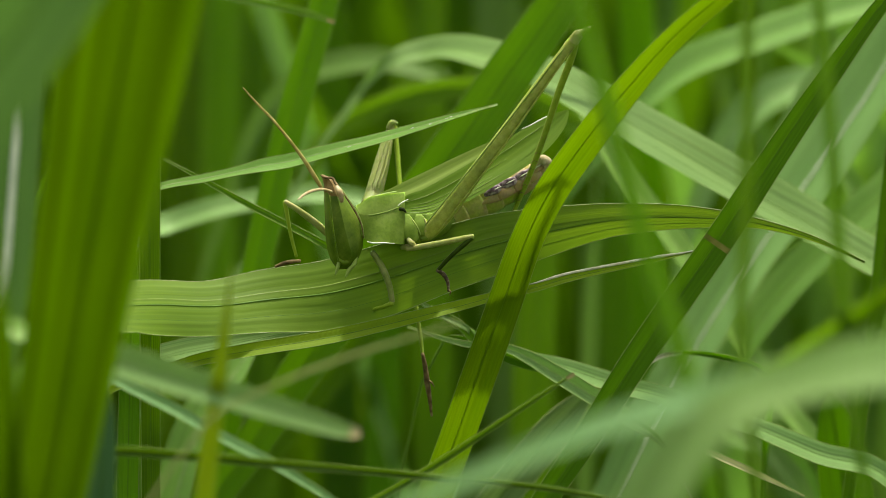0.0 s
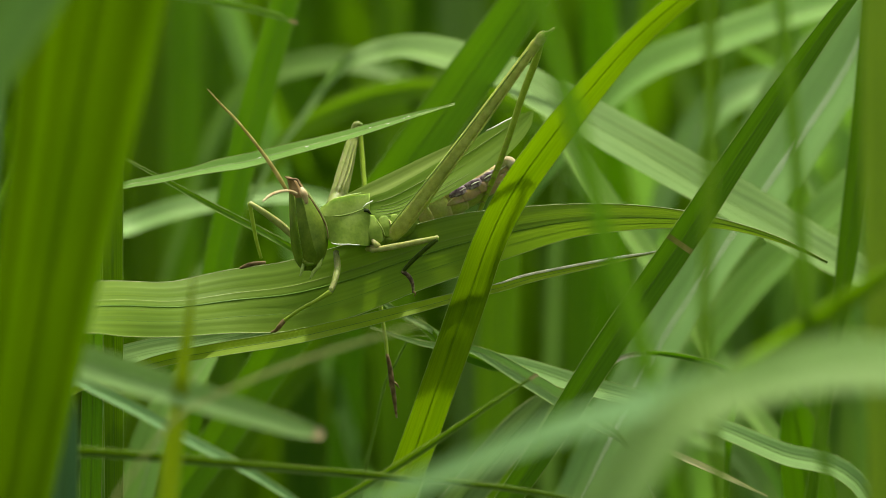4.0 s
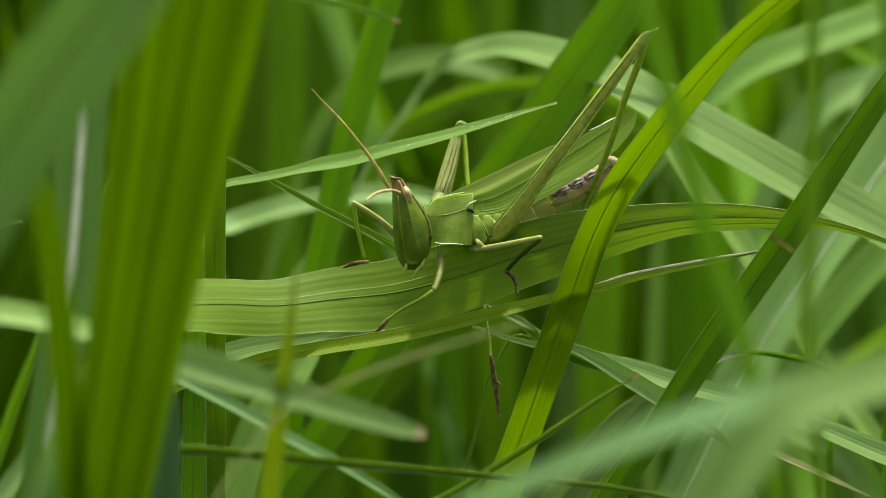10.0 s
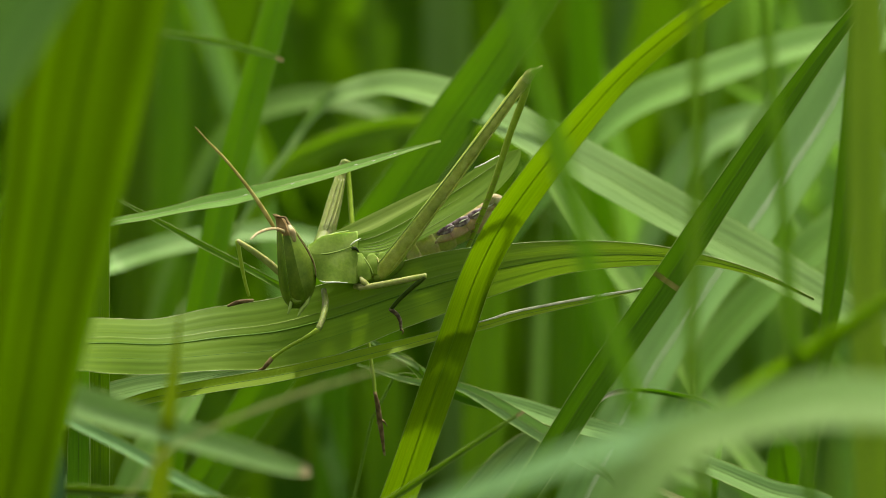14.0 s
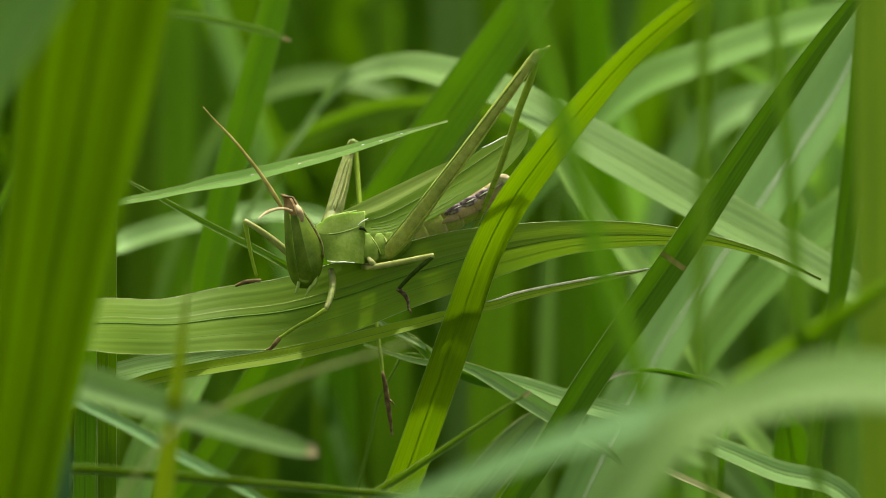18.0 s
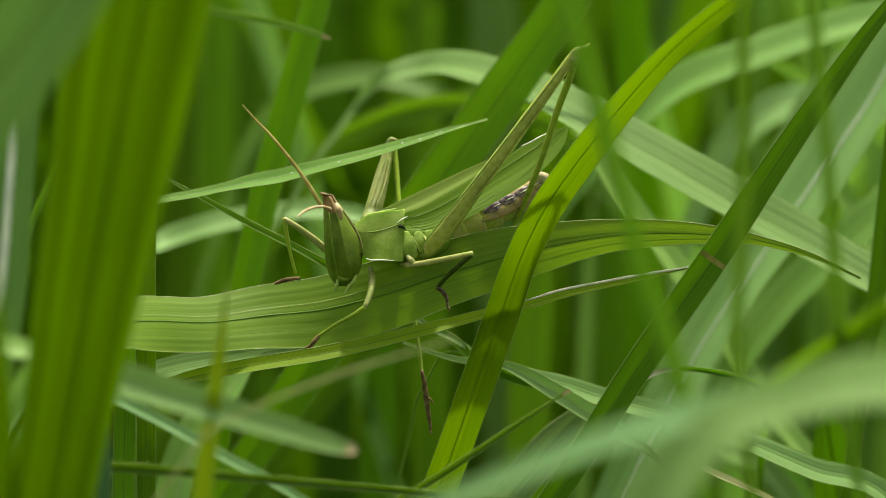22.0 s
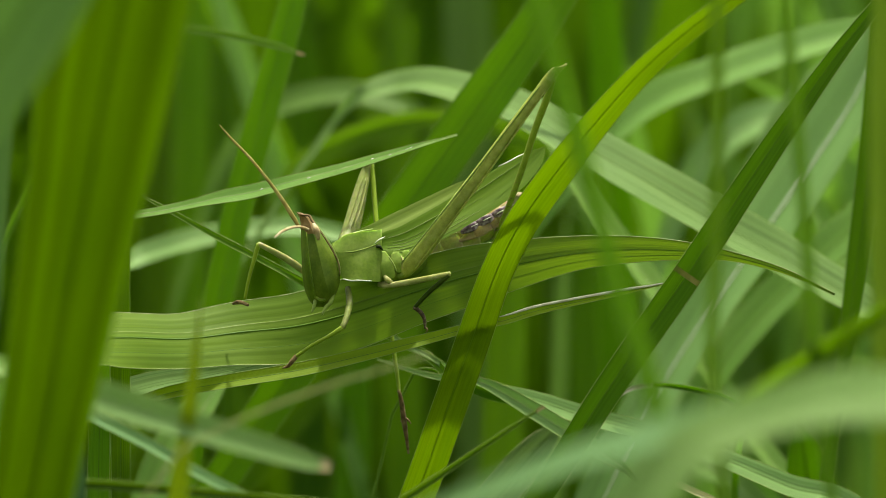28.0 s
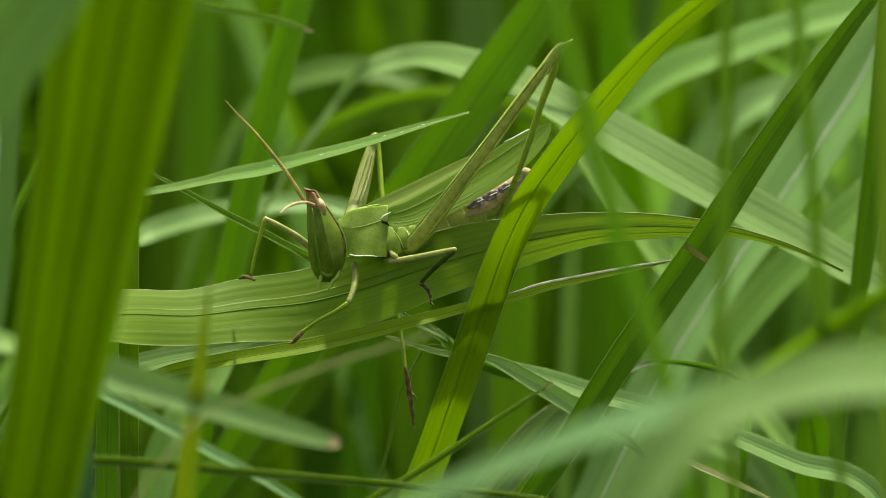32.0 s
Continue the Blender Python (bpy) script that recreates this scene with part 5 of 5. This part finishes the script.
    limb("suture", [(7.2, -5.0, 0.5), (7.6, -5.5, -0.6), (7.5, -5.7, -1.8)], [0.1, 0.2, 0.14], PALE_LEG, "pale joint fold at the hind leg", sides=6)
    limb("hip", [(4.3, -6.0, -3.0), (4.9, -6.4, -3.8), (5.6, -6.4, -4.3)], [0.3, 0.55, 0.4], PALE_LEG, "pale wrinkled leg joint", sides=10, count=10, flat=0.8)
    # abdomen in rings
    line = [(8.05, 1.6, -1.31), (11.09, 2.2, 0.2), (14.14, 2.8, 1.82), (17.21, 3.6, 3.34), (20.09, 4.4, 4.87), (22.89, 5.2, 6.31), (25.6, 6.0, 7.85), (27.49, 6.6, 9.1), (28.86, 7.0, 10.23)]
    wide = [2.6, 3.0, 3.0, 2.8, 2.65, 2.45, 2.15, 1.6, 0.8]
    for i in range(8):
        a, b = np.array(line[i]), np.array(line[i + 1])
        ring = limb("abdomen_ring", [tuple(a - (b - a) * 0.12), tuple((a + b) / 2), tuple(b)], [wide[i] * 0.94, (wide[i] + wide[i + 1]) / 2 + 0.14, wide[i + 1] + 0.1],
                    BELLY_GREEN if i < 5 else BELLY, "yellowish green belly ring" if i < 5 else "tan and orange belly ring", sides=14, flat=0.85, count=9)
        if i >= 3:
            n = np.array((0.05, -0.97, -0.10)) * (wide[i] * 0.92)
            limb("side_band", [tuple(a + n), tuple((a + b) / 2 + n * 1.06), tuple(b + n * 0.93)], [0.1 if i == 3 else 1.05, 0.7 if i == 3 else 1.2, 1.05], BELLY, "tan and orange side of the belly", ring, sides=10, flat=0.3, count=8)
        if i >= 3:
            n = np.array((0.28, -0.84, 0.50)) * (wide[i] * 0.94)
            limb("dark_patch", [tuple(a + n), tuple((a + b) / 2 + n * 1.08), tuple(b + n * 0.95)], [0.3 if i == 3 else 0.74, 0.8, 0.72] if i < 7 else [0.3, 0.4, 0.2],
                 PURPLE if i < 6 else BELLY, "purplish black patch" if i < 6 else "", ring, sides=10, flat=0.28, count=8)
            if i in (3, 4, 5, 6):
                n = n * (1.16 + 0.04 * i - 0.2)
                limb("fleck", [tuple(a * 1.0 + n * 0.96 + (b - a) * 0.15), tuple(a + n * 1.04 + (b - a) * 0.5), tuple(b + n * 0.98 - (b - a) * (0.1 * (i % 3)))], [0.03, 0.10, 0.03], RIM, "white fleck", ring, sides=6, count=5)
    limb("tail_tip", [(27.04, 4.9, 10.2), (28.08, 5.0, 11.03), (29.11, 5.2, 10.52), (28.91, 5.4, 9.09)], [0.5, 0.95, 0.95, 0.5], TAIL, "pale pinkish tail end", sides=8)
    # wing covers, roofed over the back
    wing, rows, o, nrm = plate("tegmen", [(2.7, -4, 2.3), (4.5, -4, 2.6), (7.51, -3.4, 3.1), (13.06, -1.8, 5.73), (19.21, 0.4, 9.3), (25.35, 2.6, 13.33), (29.36, 4.2, 16.47), (31.48, 5.0, 18.36), (32.86, 5.5, 19.92)],
                               [2.6, 4.4, 5.4, 6.0, 6.2, 6.2, 4.8, 3.0, 0.5], WING_GREEN, 0.05, "long green folded wing cover", tilt=13, pleat=0.01)
    cut = len(rows) - 3
    down = rows[12][0][2] < rows[12][-1][2]
    for k, r, first, last in ((3, 0.05, 1, 17), (6, 0.06, 1, 20), (9, 0.05, 2, 18), (12, 0.045, 2, 15), (15, 0.04, 3, 24), (21, 0.07, 1, cut)):
        pts = [tuple((rows[i][k if down else 28 - k] + nrm[i] * 0.00002 + o) * 1000) for i in range(first, last, 3)]
        limb("vein", pts, [r] * (len(pts) - 1) + [0.02], WING_VEIN, "", wing, sides=5, count=len(pts) * 3)
    limb("wing_edge", [(24.51, 1.9, 16.47), (26.19, 2.6, 17.22), (28.08, 3.4, 18.27), (29.97, 4.2, 19.13)], [0.06, 0.11, 0.12, 0.06], RIM, "thin whitish wing edge", wing, sides=6)
    plate("tegmen", [(-0.5, -2, 4.61), (2.01, -1.6, 5.01), (4.52, -1, 5.93), (9.58, 0.6, 8.37), (14.69, 2.2, 11.04), (18.8, 3.4, 13.31), (21.07, 4, 14.56)],
          [1.0, 2.4, 3.0, 3.0, 2.6, 1.7, 0.5], WING_BAND, 0.1, "pale upper edge of the far wing cover", tilt=20)
    # hind legs
    near = limb("hind_femur", [(6.31, -3, -3), (7.49, -4.5, -2.4), (9.08, -5.6, -0.8), (11.97, -6.6, 2.79), (15.44, -7.4, 7.47), (20.41, -8, 14.14), (26.38, -8.4, 22.3), (31.35, -8.6, 29.06), (33.64, -8.6, 32.05), (34.33, -8.6, 33.24)],
                [0.7, 1.2, 1.5, 1.5, 1.38, 1.22, 1.08, 0.95, 0.98, 0.6], OLIVE, "long olive-green hind thigh with brown flecks", sides=12, flat=0.7, count=50)
    for s in (-1, 1):
        limb("ridge", [(0.1004 * (890 + 12 * s - 805), -6.9, 0.1004 * (400 - 412 - 5 * s)), (0.1004 * (1000 + 9 * s - 805), -9.0, 0.1004 * (400 - 272 - 6 * s)), (0.1004 * (1125 + 5 * s - 805), -9.2, 0.1004 * (400 - 102 - 4 * s))],
             [0.14, 0.17, 0.12], WING_STRIPE if s < 0 else OLIVE, "", near, sides=5, count=24)
    limb("knee", [(33.34, -8.6, 31.45), (34.33, -8.8, 32.84), (35.32, -8.8, 33.43), (36.42, -8.6, 34.24)], [0.9, 0.95, 0.5, 0.2], PALE_LEG, "pale knee", near, sides=8)
    shin = limb("hind_tibia", [(33.96, -8, 31.47), (33.21, -6.5, 28.92), (30.99, -4, 23), (28.58, -1, 15.54), (26.15, 2, 8.85), (24.19, 4, 4.23), (23.1, 5, 1.61)],
                [0.55, 0.65, 0.62, 0.58, 0.52, 0.46, 0.4], LEG_GREEN, "slim green hind shin", sides=8, count=40)
    for k in range(9):
        x, z = 1088 - 5.6 * k, 250 + 14 * k
        for s in (-1, 1):
            limb("spine", [(0.1004 * (x - 805), -1.2 + 0.6 * k, 0.1004 * (400 - z)), (0.1004 * (x + 6.5 * s - 805), -1.4 + 0.6 * k, 0.1004 * (397 - z))],
                 [0.07, 0.02], BROWN, "", shin, sides=4, count=3)
    far = limb("hind_femur", [(-2.72, 3, 2.82), (-1.72, 6, 5.55), (-0.61, 9, 9.93), (0.61, 12, 14.83), (1.42, 13, 17.29)], [1.5, 1.55, 1.4, 1.0, 0.7], FAR_LEG,
               "pale green ridged far thigh", sides=12, flat=0.7, count=26)
    for s in (-0.55, 0.1, 0.6):
        limb("ridge", [(0.1004 * (787 + 15 * s - 805), 4.4, 5.5 + s), (0.1004 * (800 + 12 * s - 805), 7.6, 9.8), (0.1004 * (813 + 8 * s - 805), 10.8, 14.7)],
             [0.12, 0.15, 0.1], FAR_LEG, "", far, sides=5, count=14)
    limb("knee", [(0.71, 12.5, 16.67), (1.32, 12.5, 17.89), (2.34, 12.5, 17.69)], [0.5, 0.5, 0.3], FAR_LEG, "pale knee", far, sides=8)
    limb("hind_tibia", [(1.83, 13, 17.29), (2.23, 12, 13.21), (2.64, 10, 8.11), (3.04, 8, 4.05)], [0.45, 0.48, 0.45, 0.4], LEG_GREEN, "slim green far shin", sides=8)
    # middle legs
    limb("hip", [(6.1, -3.6, -3.2), (7.49, -4.8, -2.7), (8.79, -4.6, -2.4)], [0.5, 0.68, 0.5], BODY_GREEN, "", sides=8)
    limb("hip", [(3.3, -4, -4.6), (4.49, -5.4, -4.59), (5.29, -5, -4.79)], [0.45, 0.65, 0.45], PALE_LEG, "", sides=8)
    limb("mid_femur", [(4.09, -5.5, -4.89), (6.48, -7, -4.49), (9.95, -9, -3.88), (13.4, -11, -3.18), (15.77, -12, -2.68)], [0.42, 0.55, 0.55, 0.52, 0.44], PALE_LEG,
         "pale middle thigh", sides=10)
    # this shin lies in shade, which its darker colour paints
    shin = limb("mid_tibia", [(15.57, -12, -2.98), (13.41, -10.5, -4.77), (11.25, -8.5, -6.77), (9.67, -7, -8.57)], [0.4, 0.42, 0.4, 0.36], SHADED_LEG, "green middle shin with its shade painted in", sides=8)
    limb("tarsus", [(9.47, -7, -8.57), (10.56, -7.3, -9.37), (11.26, -7.5, -10.56), (11.46, -7.5, -12.35)], [0.36, 0.4, 0.34, 0.2], DARK_FOOT, "dark brown foot", shin, sides=8)
    limb("claw", [(11.36, -7.5, -11.96), (11.85, -7.8, -12.55), (11.55, -7.8, -13.05)], [0.15, 0.14, 0.05], BROWN, "", shin, sides=5)
    shin = limb("mid_tibia", [(5.37, 9, -12.15), (5.97, 8, -17.2), (6.57, 7.5, -21.24), (6.87, 7, -24.26)], [0.35, 0.35, 0.33, 0.3], LEG_GREEN, "green shin behind the leaf", sides=8)
    limb("tarsus", [(6.77, 7, -23.45), (7.28, 7, -25.78), (7.68, 7, -28.81), (8.09, 7, -31.54), (8.49, 7, -34.77)], [0.3, 0.42, 0.5, 0.36, 0.2], BROWN, "brown foot hanging below the leaf", shin, sides=8)
    limb("claw", [(7.58, 7, -28.3), (8.39, 6.8, -28.7), (9, 6.8, -29.51)], [0.25, 0.2, 0.06], BROWN, "", shin, sides=5)
    limb("claw", [(7.58, 7, -28.3), (7.07, 6.8, -29.11)], [0.2, 0.06], BROWN, "", shin, sides=5)


build_hopper()

# the fore legs, in the pose that they hold longest
near_femur = limb("fore_femur", [(-2.2, -6, -5.19), (-1.89, -8.5, -7.46), (-2.28, -11, -9.93), (-3.07, -12.5, -12.09)], [0.52, 0.6, 0.55, 0.48], FAR_LEG, "pale near fore thigh", sides=10, count=18)
near_tibia = limb("fore_tibia", [(-3.07, -12.5, -12.09), (-5.26, -11.2, -13.5), (-8.25, -9.4, -15.12), (-11.46, -7.5, -17.34)], [0.46, 0.36, 0.32, 0.3], LEG_GREEN, "thin green near fore shin", sides=8, count=20)
limb("tarsus", [(-11.26, -7.5, -17.14), (-12.06, -7.5, -18.13), (-12.76, -7.2, -18.94), (-13.66, -7, -19.24)], [0.4, 0.42, 0.32, 0.14], BROWN, "brown foot", near_tibia, sides=8)
far_femur = limb("fore_femur", [(-9.71, -6.2, -2.4), (-11.5, -6.7, -0.7), (-14.49, -7.7, 1.6), (-17.38, -8.2, 3.5)], [0.6, 0.66, 0.56, 0.42], PALE_LEG, "pale far fore thigh", sides=10, count=18)
far_tibia = limb("fore_tibia", [(-17.38, -8.2, 3.5), (-16.9, -7.2, 0.5), (-16.21, -6.2, -3.2), (-15.43, -5.2, -6.21)], [0.42, 0.36, 0.3, 0.28], LEG_GREEN, "thin green far fore shin", sides=8, count=18)
far_foot = limb("tarsus", [(-14.7, -6.7, -7), (-15.99, -7.5, -7.1), (-17.49, -7.8, -7.39), (-19.08, -8, -7.99)], [0.3, 0.36, 0.4, 0.22], BROWN, "brown foot on the leaf rim", far_tibia, sides=8)


def swung(home, px=0.0, pz=0.0, turn=0.0, yaw=0.0, pitch=0.0, py=0.0):
    """The pose of a part moved by millimetres and turned in the plane of the view (degrees, anticlockwise), then swung away."""
    return Matrix.Translation(home + Vector((px, py, pz)) / 1000) @ pose(0, 0, 0, 0, -turn, yaw) @ pose(0, 0, 0, pitch, 0, 0)


def motions():
    # the whole insect shifts its weight a little
    rows = [(0.0, -0.6, 0.25), (1.0, -0.5, 0.15), (2.5, -0.25, 0.15), (4.5, -0.3, 0.1), (7.0, -0.2, 0.1), (9.0, -0.1, 0.0), (13.0, -0.1, 0.0), (16.5, 0.1, 0.0),
            (20.0, 0.0, 0.05), (23.0, 0.05, 0.05), (25.5, 0.25, 0.1), (27.5, 0.6, -0.55), (29.0, 0.4, -0.65), (30.5, 0.2, -0.6), (32.0, 0.1, -0.4)]
    walk(hopper, [(t, Matrix.Translation((x / 1000, 0, z / 1000)) @ HOME) for t, x, z in rows])
    # near fore leg: lowered from under the leaf and set on its face
    f, b = near_femur.location.copy(), near_tibia.location.copy()
    walk(near_femur, [(0.0, swung(f, 0.2, -0.2, 27, 0, 42)), (0.3, swung(f, 0.1, -0.1, 12, 0, 18)), (0.6, swung(f)), (1.0, swung(f)), (32.0, swung(f))])
    walk(near_tibia, [(0.0, swung(b, 4.6, -2.3, -18, -30, 0, 6.0)), (0.3, swung(b, 2.0, -0.6, -6, -14, 0, 2.6)), (0.6, swung(b)), (1.0, swung(b)), (32.0, swung(b))])
    # far fore leg: lifted and set down farther out
    f, b = far_femur.location.copy(), far_tibia.location.copy()
    walk(far_femur, [(0.0, swung(f)), (25.7, swung(f)), (26.2, swung(f)), (27.0, swung(f, 0, 0, 24)), (27.5, swung(f, 0, 0, 23)), (28.0, swung(f, 0, 0, 6)), (28.5, swung(f, 0, 0, 5)), (32.0, swung(f, 0, 0, 5))])
    walk(far_tibia, [(0.0, swung(b)), (25.7, swung(b)), (26.2, swung(b)), (27.0, swung(b, -1.7, -3.7, -60)), (27.5, swung(b, -1.7, -3.6, -52)), (28.0, swung(b, -0.5, -0.9, -26)), (28.5, swung(b, -0.4, -0.8, -26)), (32.0, swung(b, -0.4, -0.8, -26))])
    g = far_foot.location.copy()
    walk(far_foot, [(0.0, swung(g)), (25.7, swung(g)), (26.2, swung(g)), (27.0, swung(g, 0, 0, -10, -60)), (28.0, swung(g, 0.3, 0, 0, -72)), (28.5, swung(g, 0.3, 0, 0, -72)), (32.0, swung(g, 0.3, 0, 0, -72))])
    # leaves that the air moves, each about its foot
    def sway(thing, rows):
        o = thing.location.copy()
        walk(thing, [(t, Matrix.Translation(o) @ pose(0, 0, 0, 0, a, 0)) for t, a in rows])
    sway(big_blade, [(0.0, 0.05), (2.5, 0.03), (4.5, 0.10), (6.0, 0.12), (9.0, 0.0), (13.0, 0.17), (19.0, 0.22), (28.0, 0.25), (32.0, 0.27)])
    sway(thin_leaf, [(0.0, 0.13), (2.5, 0.10), (4.5, 0.0), (9.0, 0.0), (14.5, 0.0), (20.0, 0.0), (25.5, -0.03), (27.5, -0.1), (29.5, -0.06), (32.0, -0.02)])
    sway(arch_leaf, [(0.0, 0.12), (2.5, 0.08), (6.0, 0.04), (9.0, 0.0), (13.0, -0.05), (19.0, 0.17), (23.0, 0.07), (28.0, 0.17), (32.0, 0.07)])
    sway(tall_behind, [(0.0, 0.08), (6.0, 0.0), (9.0, 0.0), (13.0, -0.04), (19.0, -0.15), (23.0, -0.1), (28.0, -0.15), (32.0, -0.1)])


motions()
